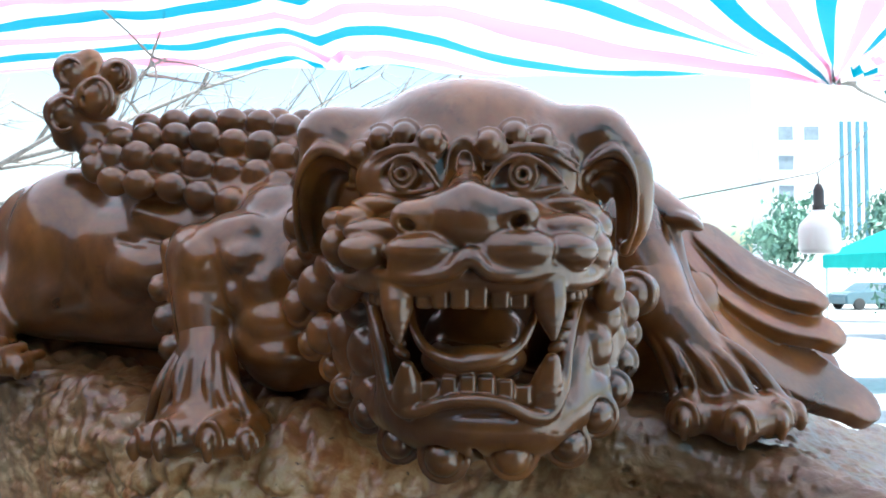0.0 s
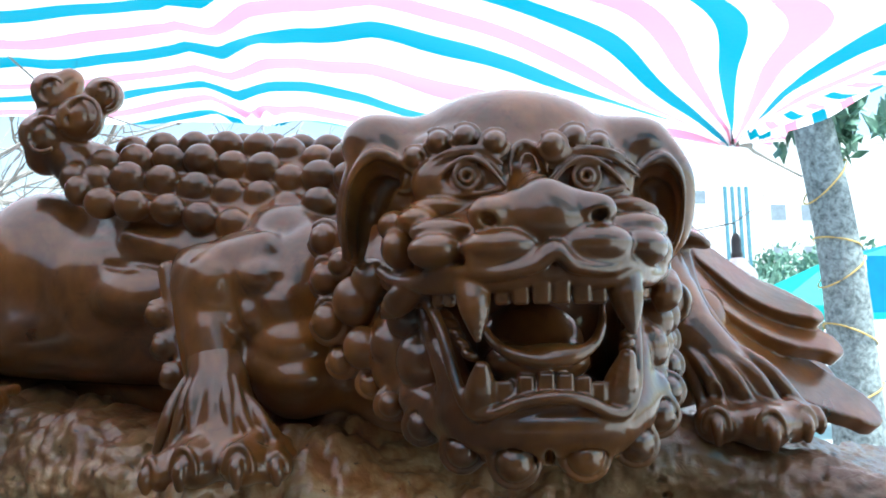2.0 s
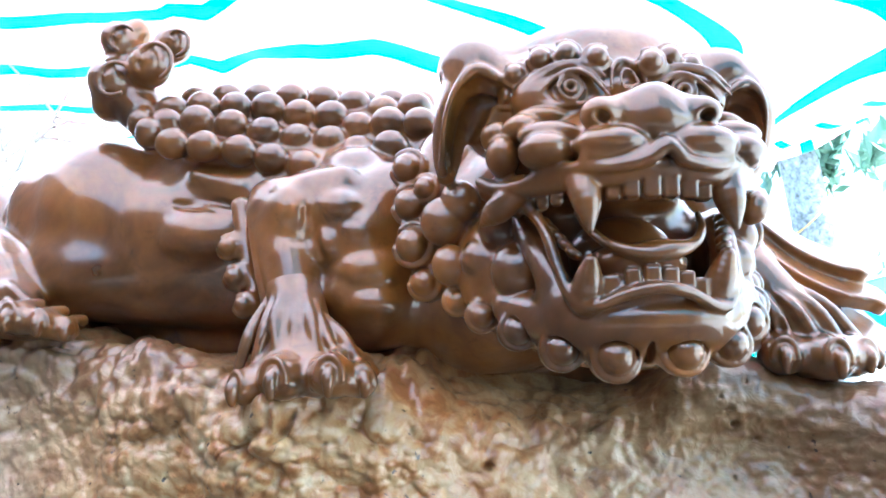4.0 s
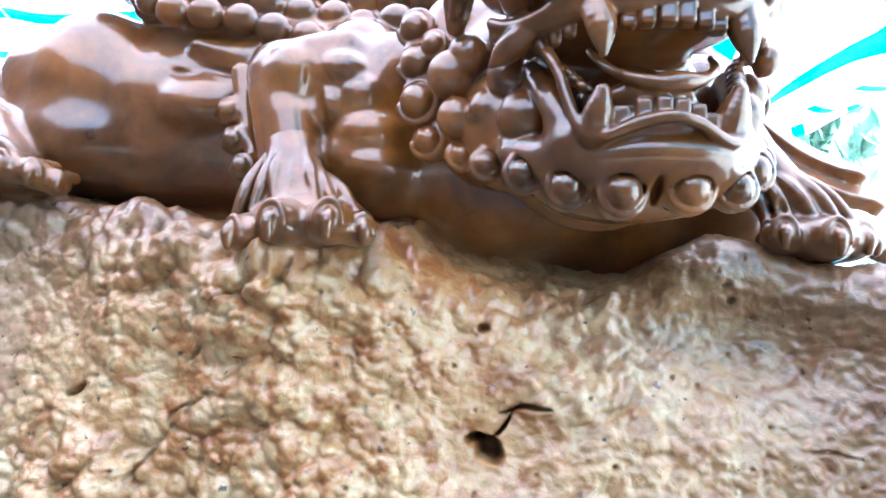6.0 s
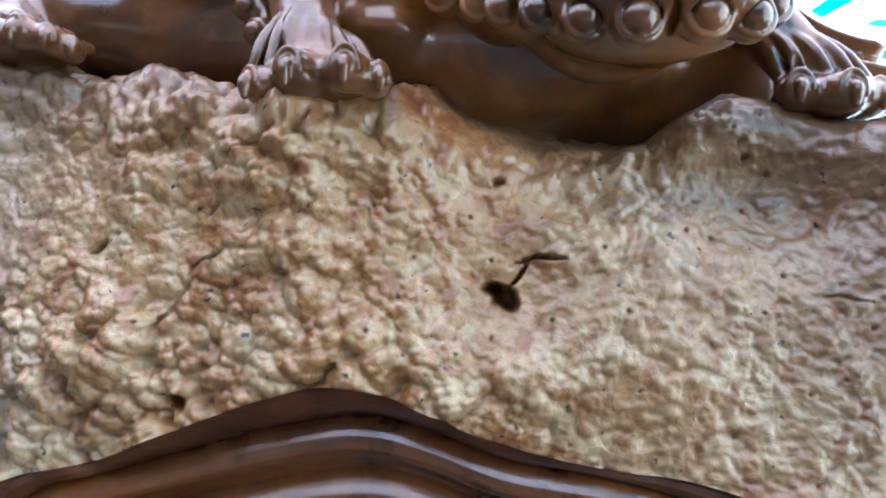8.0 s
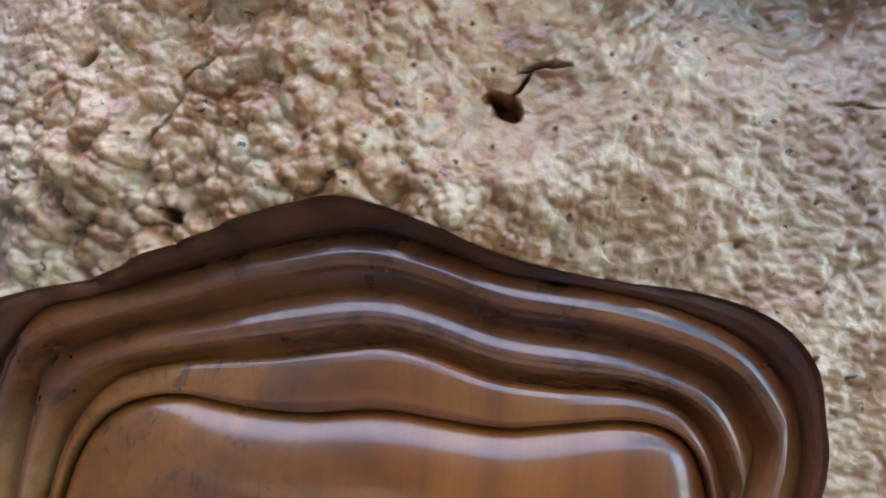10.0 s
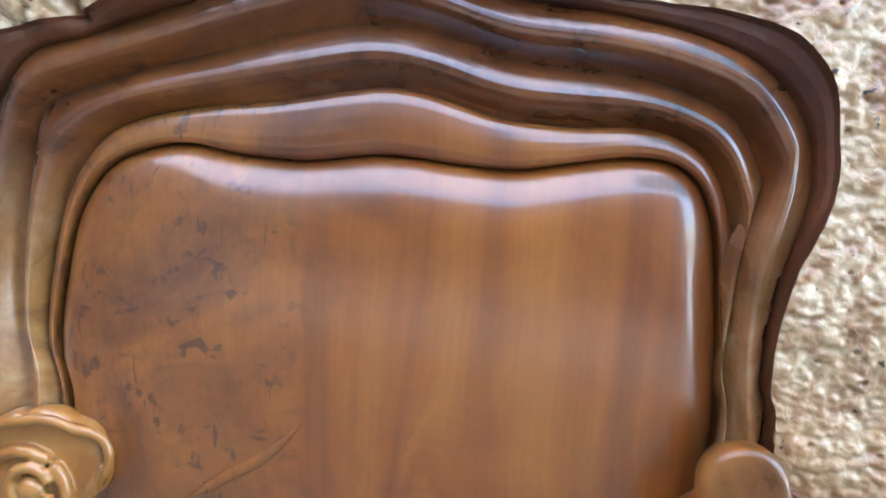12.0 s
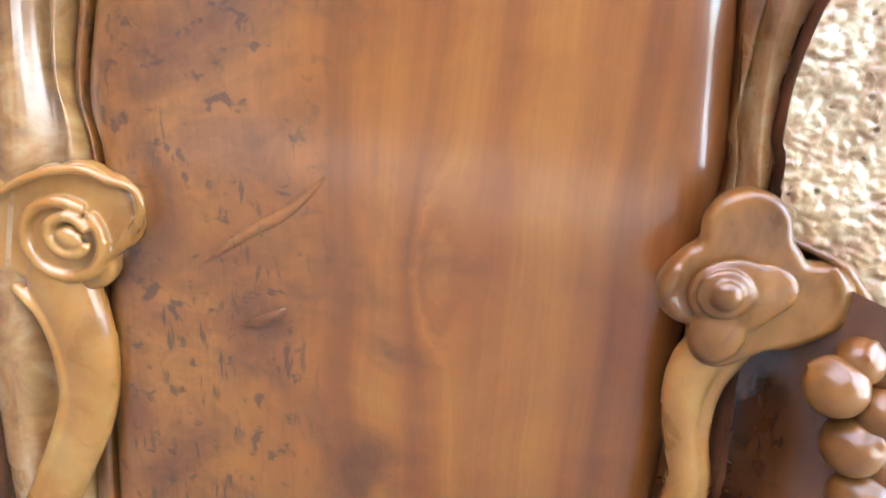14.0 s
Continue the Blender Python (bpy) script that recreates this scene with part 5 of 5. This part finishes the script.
for pts, r in (([(-0.715, 0.796, 0.646), (-0.614, 0.796, 0.720), (-0.555, 0.796, 0.760), (-0.492, 0.796, 0.827)], 0.011), ([(-0.636, 0.796, 0.586), (-0.594, 0.796, 0.601), (-0.556, 0.796, 0.628)], 0.009)):
    part("ridge", scar(np.array(pts), r), throne)

# ---- round about ----
GROUND = plain("pale paving", (0.42, 0.41, 0.39), 0.85, 0.15, 3.0)
ground = new("ground", mesh_from("ground", [(-400, -400, 0), (400, -400, 0), (400, 400, 0), (-400, 400, 0)], [(0, 1, 2, 3)], GROUND))
tagged(ground, "pale sunlit paving of the open street", "ground", kind="structure")


def tarp_material():
    m, t, b = mat("striped tarpaulin")
    a = t.nodes.new("ShaderNodeAttribute")
    a.attribute_name = "run"
    w = node(t, "Math", Value=0.0)
    w.operation = "FRACT"
    t.links.new(a.outputs["Fac"], w.inputs[0])
    white, blue, pink = (0.8, 0.8, 0.8), (0.010, 0.18, 0.26), (0.70, 0.21, 0.32)
    col = ramp(t, w.outputs[0], (0.0, blue), (0.24, white), (0.50, pink), (0.72, white))
    t.nodes[-1].color_ramp.interpolation = "CONSTANT"
    tr = t.nodes.new("ShaderNodeBsdfTranslucent")
    ms = node(t, "MixShader")
    ms.inputs[0].default_value = 0.55
    t.links.new(col, b.inputs["Base Color"])
    t.links.new(col, tr.inputs[0])
    b.inputs["Roughness"].default_value = 0.5
    t.links.new(b.outputs[0], ms.inputs[1])
    t.links.new(tr.outputs[0], ms.inputs[2])
    t.links.new(ms.outputs[0], t.nodes["Material Output"].inputs[0])
    bump(t, b, noise_tex(t, coords(t), 30, 4), 0.2, 0.01)
    return m


def tarp():
    a, b = np.meshgrid(np.linspace(-9, 3.8, 340), np.linspace(0, 1, 240))
    edge = 6.6 - 0.5 * np.clip(a + 0.7, 0, 3.37) + 0.7 * np.maximum(a - 2.67, 0) + 0.06 * np.sin(2.1 * a)
    x, y = a, -2.7 + b * (edge + 2.7)
    z = 3.85 - 0.19 * np.clip(x + 0.8, 0, 3.47) + 0.05 * np.minimum(x + 0.8, 0) + 0.16 * np.maximum(x - 2.67, 0) + 0.05 * np.sin(1.2 * x + 0.8 * y) + 0.035 * soft2(x * 2, y * 3, 3) + 0.07 * np.sin(0.8 * y)
    g = np.stack([x, y, z], -1)
    for tie, pull, reach in (((2.67, 4.93, 3.2), 0.93, 1.75), ((-0.84, 6.45, 3.7), 0.7, 0.45)):
        d = np.array(tie) - g
        k = pull * np.exp(-((np.hypot(d[..., 0], d[..., 1] * 0.9) / reach) ** 2))
        ang = np.arctan2(d[..., 1], d[..., 0])
        g = g + d * k[..., None]
        g[..., 2] += 0.07 * k * np.sin(9 * ang)
    me = sheet("tarpaulin", g, tarp_material())
    # stripes lie across the roof, jump at one fold and gather into the tie at the corner
    px, py = g[..., 0], g[..., 1]
    first = np.interp(px, [-9, -2.3, -1.25, -1.02, -0.45, 0, 1.9, 2.67], [6.15, 6.1, 5.66, 5.86, 5.5, 5.36, 5.33, 5.0])
    gap = np.interp(px, [-2.5, -1.3, -0.8, 0, 1], [0.75, 0.62, 0.85, 0.97, 0.93])
    rows = (first - py) / gap
    sag = np.clip(px + 1.0, 0, 1)
    rows = rows * (1 - sag) + np.interp(rows, [-5, 0, 1, 1.68, 2.15, 2.6, 6.6], [-5, 0, 1, 2, 3, 4, 12]) * sag
    spread = np.degrees(np.arctan2(4.95 - py, 2.67 - px))
    fan = np.interp(spread, [-180, -58, -20, 18.3, 39, 60, 81, 180], [-4.5, -1, 0, 1, 2, 3, 4, 8.5])
    far = np.hypot(px - 2.67, py - 4.95)
    fan = np.where(spread > 97, far / 0.36 + 0.4, fan)
    near = np.clip((3.4 - np.hypot(px - 2.67, py - 4.95)) / 2.2, 0, 1)
    near = np.where(spread > 97, 1.0, near * near * (3 - 2 * near))
    run = rows * (1 - near) + fan * near + 0.12
    at = me.attributes.new("run", "FLOAT", "POINT")
    at.data.foreach_set("value", (run + 0.02 * np.sin(3 * x) + 0.012 * np.sin(11 * x)).ravel())
    return me


tagged(new("tarpaulin", tarp()), "tarpaulin roof striped in white, blue and pink", "tarpaulin")


def box_mesh(name, lo, hi, material, bevel=0.0):
    bm = bmesh.new()
    bmesh.ops.create_cube(bm, size=1)
    for v in bm.verts:
        v.co = [a + (b - a) * (c + 0.5) for a, b, c in zip(lo, hi, v.co)]
    if bevel:
        bmesh.ops.bevel(bm, geom=bm.edges[:], offset=bevel, segments=2, affect="EDGES")
    me = bpy.data.meshes.new(name)
    bm.to_mesh(me)
    bm.free()
    me.materials.append(material)
    return me


# unseen dark wall added behind the camera to narrow the gap of sky in front
DIM_WALL = plain("dark brown light-blocking wall", (0.07, 0.06, 0.055), 0.8, 0.2, 4.0)
tagged(new("added_wall_back", box_mesh("added_wall_back", (-9, -4.3, 0), (2.6, -4.0, 3.8), DIM_WALL)), "plain dark brown unseen wall, added behind the camera to dim front light", "wall", kind="structure")

FLOOR = plain("dark stall matting", (0.07, 0.065, 0.06), 0.8, 0.3, 20.0)
tagged(new("floor", box_mesh("floor", (-6, -4.0, 0.0), (2.4, 3.2, 0.012), FLOOR)), "dark rubber matting on the stall floor", "floor", kind="structure")
# added just out of view to keep light off the left of statue and burl
tagged(new("added_wall_side", box_mesh("added_wall_side", (-3.6, -4.0, 0), (-3.3, 4.4, 3.6), DIM_WALL)), "plain dark brown unseen wall, added at the left to block light", "wall", kind="structure")


# ---- beyond the stall ----
def tube_mesh(name, paths, material, sides=7):
    """Round bars along several paths of (x, y, z, radius), as one mesh."""
    verts, faces = [], []
    for path in paths:
        p = np.asarray(path, float)
        base = len(verts)
        for i in range(len(p)):
            d = Vector(p[min(i + 1, len(p) - 1), :3] - p[max(i - 1, 0), :3]).normalized()
            x = d.orthogonal().normalized()
            y = d.cross(x)
            for k in range(sides):
                a = math.tau * k / sides
                verts.append(Vector(p[i, :3]) + (x * math.cos(a) + y * math.sin(a)) * p[i, 3])
        for i in range(len(p) - 1):
            for k in range(sides):
                a, b = base + i * sides + k, base + i * sides + (k + 1) % sides
                faces.append((a, b, b + sides, a + sides))
        faces.append(tuple(base + k for k in reversed(range(sides))))
        faces.append(tuple(base + (len(p) - 1) * sides + k for k in range(sides)))
    return mesh_from(name, verts, faces, material)


def limb(rng, start, way, length, radius, depth, out):
    """One bending branch and its twigs."""
    p, d, path = Vector(start), Vector(way).normalized(), []
    n = 7
    for i in range(n):
        path.append((*p, radius * (1 - 0.75 * i / (n - 1))))
        d = (d + Vector((rng.uniform(-1, 1), rng.uniform(-1, 1), rng.uniform(-0.8, 1))) * 0.16).normalized()
        if depth and i > 1:
            for _ in range(1 if depth > 1 else 2):
                side = (d + Vector((rng.uniform(-1, 1), rng.uniform(-1, 1), rng.uniform(-0.9, 1))) * 0.9).normalized()
                limb(rng, p, side, length * rng.uniform(0.35, 0.6), radius * 0.45, depth - 1, out)
        p = p + d * length / (n - 1)
    out.append(path)


BARK = plain("grey bark", (0.26, 0.26, 0.24), 0.9, 0.35, 18.0, relief=0.6)
TWIG = plain("bare grey twigs", (0.30, 0.27, 0.24), 0.9, 0.3, 30.0)
LEAF = plain("green leaves", (0.17, 0.30, 0.22), 0.6, 0.35, 4.0)


def bare_tree():
    rng = random.Random(5)
    tree = new("bare_tree")
    tree.location = (-7.6, 9.5, 0)
    part("trunk", tube_mesh("trunk", [[(0, 0, -0.05, 0.22), (0.02, 0, 0.8, 0.19), (0.08, 0.02, 1.8, 0.16), (0.1, 0, 3.2, 0.1)]], BARK, 10), tree)
    for z, way, length in ((1.6, (1, -0.1, 0.2), 4.6), (2.0, (1, 0.1, 0.22), 5.6), (2.4, (1, 0, 0.16), 6.0), (2.2, (1, -0.2, 0.3), 5.0), (2.9, (1, 0.2, 0.12), 5.6), (3.1, (0.5, 0.3, 0.5), 2.2), (1.9, (-1, 0.2, 0.6), 2.6), (2.7, (1, -0.15, 0.05), 4.8)):
        out = []
        limb(rng, (0.08, 0, z), way, length, 0.06, 2, out)
        part("branch", tube_mesh("branch", out, TWIG, 5), tree)
    return tagged(tree, "leafless tree with many thin grey twigs", "tree")


bare_tree()


def leaf_cloud(rng, centre, size, count, leaf):
    verts, faces = [], []
    knots = [Vector((rng.gauss(0, 0.45) * size[0], rng.gauss(0, 0.45) * size[1], rng.gauss(0, 0.45) * size[2])) for _ in range(14)]
    for _ in range(count):
        p = Vector(centre) + rng.choice(knots) + Vector((rng.gauss(0, 0.2) * size[0], rng.gauss(0, 0.2) * size[1], rng.gauss(0, 0.2) * size[2]))
        m = Euler((rng.uniform(0, 6), rng.uniform(0, 6), rng.uniform(0, 6))).to_matrix()
        k = leaf * rng.uniform(0.6, 1.3)
        b = len(verts)
        for q in ((-1, 0, 0), (0, -0.4, 0.1), (1, 0, 0), (0, 0.4, 0.1)):
            verts.append(p + m @ (Vector(q) * k))
        faces.append((b, b + 1, b + 2, b + 3))
    return verts, faces


def leafy_tree(seed, x, y, height, size, leaf=0.16, count=1600):
    rng = random.Random(seed)
    tree = new("leafy_tree")
    tree.location = (x, y, 0)
    part("trunk", tube_mesh("trunk", [[(0, 0, -0.1, 0.16), (0.05, 0, height * 0.5, 0.12), (0.1, 0, height * 0.8, 0.05)], [(0.05, 0, height * 0.5, 0.07), (size[0] * 0.5, 0, height * 0.8, 0.03)], [(0.05, 0, height * 0.5, 0.07), (-size[0] * 0.5, 0.1, height * 0.85, 0.03)]], BARK, 8), tree)
    part("crown", mesh_from("crown", *leaf_cloud(rng, (0, 0, height), size, count, leaf), LEAF, False), tree)
    return tagged(tree, "leafy green street tree", "tree", "street trees")


leafy_tree(1, 11.2, 24, 3.1, (1.6, 1.4, 1.0))
leafy_tree(2, 17.5, 28, 4.2, (1.5, 1.4, 2.0))
leafy_tree(3, 14.2, 21, 3.3, (1.5, 1.2, 1.3))
leafy_tree(4, 19.5, 22, 4.0, (1.6, 1.4, 1.6))


def street_trunk():
    """The thick leaning trunk beside the stall, tied round with twine."""
    rng = random.Random(8)
    tree = new("palm_tree")
    tree.location = (3.95, 5.9, 0)
    lean = [(0.260, 0, -0.050, 0.235), (0.250, 0, 0.800, 0.215), (0.232, 0, 2.001, 0.185), (0.153, 0, 2.857, 0.172), (-0.014, 0, 3.901, 0.165), (-0.154, 0, 4.400, 0.155), (-0.214, 0, 5.600, 0.150)]
    part("trunk", tube_mesh("trunk", [spline(lean, 40)], PALM, 20), tree)
    for z, tilt in ((1.25, 0.10), (1.75, -0.1), (2.3, 0.14), (2.55, -0.05), (3.1, 0.2)):
        c = np.array([np.interp(z, [q[2] for q in lean], [q[k] for q in lean]) for k in (0, 3)])
        loop = [(c[0] + (c[1] + 0.012) * math.cos(a), (c[1] + 0.012) * math.sin(a), z + tilt * math.cos(a), 0.008) for a in np.linspace(0, math.tau, 25)]
        part("twine", tube_mesh("twine", [loop], TWINE, 5), tree, "yellow twine")
    part("crown", mesh_from("crown", *leaf_cloud(rng, (0.22, 0, 3.75), (0.32, 0.5, 0.5), 420, 0.12), LEAF, False), tree)
    return tagged(tree, "thick grey leaning tree trunk tied round with twine", "tree")


PALM = plain("blotched blue-grey bark", (0.20, 0.235, 0.24), 0.9, 0.7, 22.0, relief=0.9)
TWINE = plain("yellow twine", (0.5, 0.36, 0.12), 0.8, 0.2, 60.0)
street_trunk()

ROPE = plain("grey rope", (0.25, 0.24, 0.22), 0.8, 0.2, 80.0)
tagged(new("rope", tube_mesh("rope", [[(2.66, 4.93, 3.24, 0.014), (3.0, 5.2, 3.17, 0.012), (3.76, 5.78, 3.12, 0.012)]], ROPE, 6)), "grey rope tying the tarpaulin to the tree trunk", "rope")

tagged(new("strap", tube_mesh("strap", [[(2.64, 4.90, 3.17, 0.018), (2.71, 4.90, 3.15, 0.018), (2.79, 4.90, 3.14, 0.018)]], ROPE, 6)), "short grey strap end hanging from the tarpaulin corner", "strap")

WHITE = plain("white rendered wall", (0.78, 0.77, 0.75), 0.8, 0.06, 1.0)
GLASS = plain("dark window glass", (0.20, 0.24, 0.28), 0.15, 0.2, 2.0, relief=0.02)
STRIP = plain("blue window strip", (0.08, 0.20, 0.26), 0.2, 0.2, 1.0, relief=0.02)


def building():
    house = new("white_building")
    house.location = (19.6, 45, 0.0)
    wall = part("wall", box_mesh("wall", (0, 0, 0), (22, 1.2, 14.5), WHITE, 0.05), house)
    part("roof", box_mesh("roof", (-0.3, -0.3, 14.5), (22.3, 1.5, 14.9), WHITE, 0.05), house)
    for floor_z in (4.5, 6.4, 8.25, 10.1):
        part("ledge", box_mesh("ledge", (0, -0.25, floor_z - 0.55), (4.4, 0, floor_z - 0.4), WHITE), house)
        for x in (1.1, 2.7):
            if floor_z < 9 and x > 2:
                continue
            win = part("window", box_mesh("window", (x, -0.05, floor_z), (x + 1.05, 0, floor_z + 1.0), WHITE), house)
            part("pane", box_mesh("pane", (x + 0.06, -0.062, floor_z + 0.06), (x + 0.99, -0.05, floor_z + 0.94), GLASS), win)
    for k in range(4):
        part("window_strip", box_mesh("window_strip", (5.0 + 0.5 * k, -0.06, 4.1), (5.22 + 0.5 * k, 0, 11.35), STRIP), house)
    for floor_z in (3.4, 6.2, 9.0):
        for x in (8.2, 10.4, 12.6):
            win = part("window", box_mesh("window", (x, -0.05, floor_z), (x + 1.2, 0, floor_z + 1.2), WHITE), house)
            part("pane", box_mesh("pane", (x + 0.06, -0.062, floor_z + 0.06), (x + 1.14, -0.05, floor_z + 1.14), GLASS), win)
    return tagged(house, "white rendered building with small dark windows", "building")


building()



def canvas(name, colour):
    m, t, b = mat(name)
    col = ramp(t, noise_tex(t, coords(t), 5, 4), (0.3, tuple(0.85 * c for c in colour)), (0.7, colour))
    tr, ms = t.nodes.new("ShaderNodeBsdfTranslucent"), node(t, "MixShader")
    ms.inputs[0].default_value = 0.5
    b.inputs["Roughness"].default_value = 0.6
    t.links.new(col, b.inputs["Base Color"])
    t.links.new(col, tr.inputs[0])
    t.links.new(b.outputs[0], ms.inputs[1])
    t.links.new(tr.outputs[0], ms.inputs[2])
    t.links.new(ms.outputs[0], t.nodes["Material Output"].inputs[0])
    return m


TEAL, BLUE = canvas("teal canvas", (0.06, 0.5, 0.46)), canvas("blue canvas", (0.03, 0.32, 0.6))
STEEL = plain("white painted steel", (0.7, 0.7, 0.7), 0.4, 0.1, 9.0)


def gazebo(x, y, wide, eave, top, cloth, label, drop=0.22, deep=None):
    g = new("canopy_tent")
    g.location = (x, y, 0)
    a, b = wide / 2, (deep or wide) / 2
    bm = bmesh.new()
    ring = [bm.verts.new((sx * a, sy * b, eave)) for sx, sy in ((-1, -1), (1, -1), (1, 1), (-1, 1))]
    low = [bm.verts.new((v.co.x, v.co.y, eave - drop)) for v in ring]
    tip = bm.verts.new((0, 0, top))
    for i in range(4):
        j = (i + 1) % 4
        bm.faces.new((ring[i], ring[j], tip))
        bm.faces.new((low[i], low[j], ring[j], ring[i]))
    me = bpy.data.meshes.new("canopy")
    bm.to_mesh(me)
    bm.free()
    me.materials.append(cloth)
    part("canopy", me, g)
    for sx in (-1, 1):
        for sy in (-1, 1):
            part("leg", tube_mesh("leg", [[(sx * a * 0.97, sy * b * 0.97, 0, 0.02), (sx * a * 0.97, sy * b * 0.97, eave, 0.02)]], STEEL, 8), g)
    return tagged(g, label, "tent")


gazebo(8.35, 11.7, 3.6, 2.18, 3.08, TEAL, "teal canopy tent on thin white legs", 0.22, 1.8)
gazebo(7.64, 8.90, 2.6, 2.72, 3.07, BLUE, "blue canopy tent with a deep hanging valance", 0.70, 0.8)


def parked_car():
    car = new("car")
    car.matrix_world = pose(22.8, 39.0, 0, 0, 0, 8)
    paint = plain("blue-grey car paint", (0.10, 0.17, 0.20), 0.25, 0.03, 3.0, relief=0.0)
    black = plain("black rubber", (0.03, 0.03, 0.03), 0.7, 0.2, 30.0)
    bm = bmesh.new()
    side = ((-2.0, 0.3), (-2.05, 0.75), (-1.75, 0.92), (-1.0, 0.98), (-0.45, 1.42), (0.95, 1.45), (1.75, 0.98), (2.05, 0.9), (2.1, 0.35))
    rows = [[bm.verts.new((x, y * (0.82 if z > 1.1 else 1), z)) for x, z in side] for y in (-0.82, 0.82)]
    bm.faces.new(rows[0])
    bm.faces.new(rows[1][::-1])
    for i in range(len(side)):
        j = (i + 1) % len(side)
        bm.faces.new((rows[0][j], rows[0][i], rows[1][i], rows[1][j]))
    bmesh.ops.recalc_face_normals(bm, faces=bm.faces[:])
    bmesh.ops.bevel(bm, geom=bm.edges[:], offset=0.06, segments=2, affect="EDGES")
    me = bpy.data.meshes.new("body")
    bm.to_mesh(me)
    bm.free()
    me.materials.append(paint)
    part("body", me, car)
    for x0, x1 in ((-0.6, 0.15), (0.22, 1.0)):
        part("window", box_mesh("window", (x0, -0.80, 1.02), (x1, -0.735, 1.34), GLASS, 0.02), car, "dark side window")
    for x in (-1.3, 1.3):
        for y in (-0.80, 0.80):
            wheel = [(x, y - 0.09, 0.31, 0.28), (x, y - 0.08, 0.31, 0.31), (x, y + 0.08, 0.31, 0.31), (x, y + 0.09, 0.31, 0.28)]
            part("wheel", tube_mesh("wheel", [wheel], black, 20), car)
    return tagged(car, "blue-grey parked car at the far side of the street", "car")


parked_car()


def bulb_lamp():
    lamp = new("hanging_bulb")
    lamp.location = (1.548, 3.000, 1.935)
    milky = plain("milky bulb plastic", (0.8, 0.8, 0.78), 0.3, 0.03, 9.0, relief=0.0)
    black = plain("black bakelite", (0.02, 0.02, 0.02), 0.4, 0.2, 30.0)
    out = [(0.0, 0.0), (0.06, 0.0), (0.072, 0.006), (0.078, 0.02), (0.080, 0.10), (0.072, 0.125), (0.05, 0.150), (0.032, 0.172), (0.024, 0.180)]
    ang = np.linspace(0, math.tau, 33)[:-1]
    g = np.array([[(r * math.cos(a), r * math.sin(a), z) for a in ang] for r, z in out])
    part("bulb", sheet("bulb", g, milky, close=True), lamp, "milky white bulb")
    sock = [(0.024, 0.178), (0.026, 0.20), (0.021, 0.205), (0.021, 0.26), (0.012, 0.285), (0.003, 0.29)]
    g = np.array([[(r * math.cos(a), r * math.sin(a), z) for a in ang] for r, z in sock])
    part("socket", sheet("socket", g, black, close=True), lamp, "black lamp socket")
    part("cord", tube_mesh("cord", [[(0, 0, 0.285, 0.003), (0.002, 0, 0.31, 0.003), (-0.004, 0, 0.335, 0.003)]], black, 6), lamp)
    return lamp, black


lamp, BLACK = bulb_lamp()
tagged(lamp, "white light bulb hanging from a wire by a black socket", "lamp")
hang = Vector(lamp.location) + Vector((-0.004, 0, 0.335))
tagged(new("wire", tube_mesh("wire", [[(*(hang + Vector(d)), 0.003) for d in ((-3.4, 0.9, -0.1), (-2.2, 0.55, -0.25), (-1.2, 0.3, -0.22), (-0.5, 0.12, -0.09), (0, 0, 0), (0.5, 0.6, 0.2), (2.0, 2.9, 0.9), (2.35, 3.75, 1.0))]], BLACK, 5)), "thin dark wire strung across the stall", "wire")
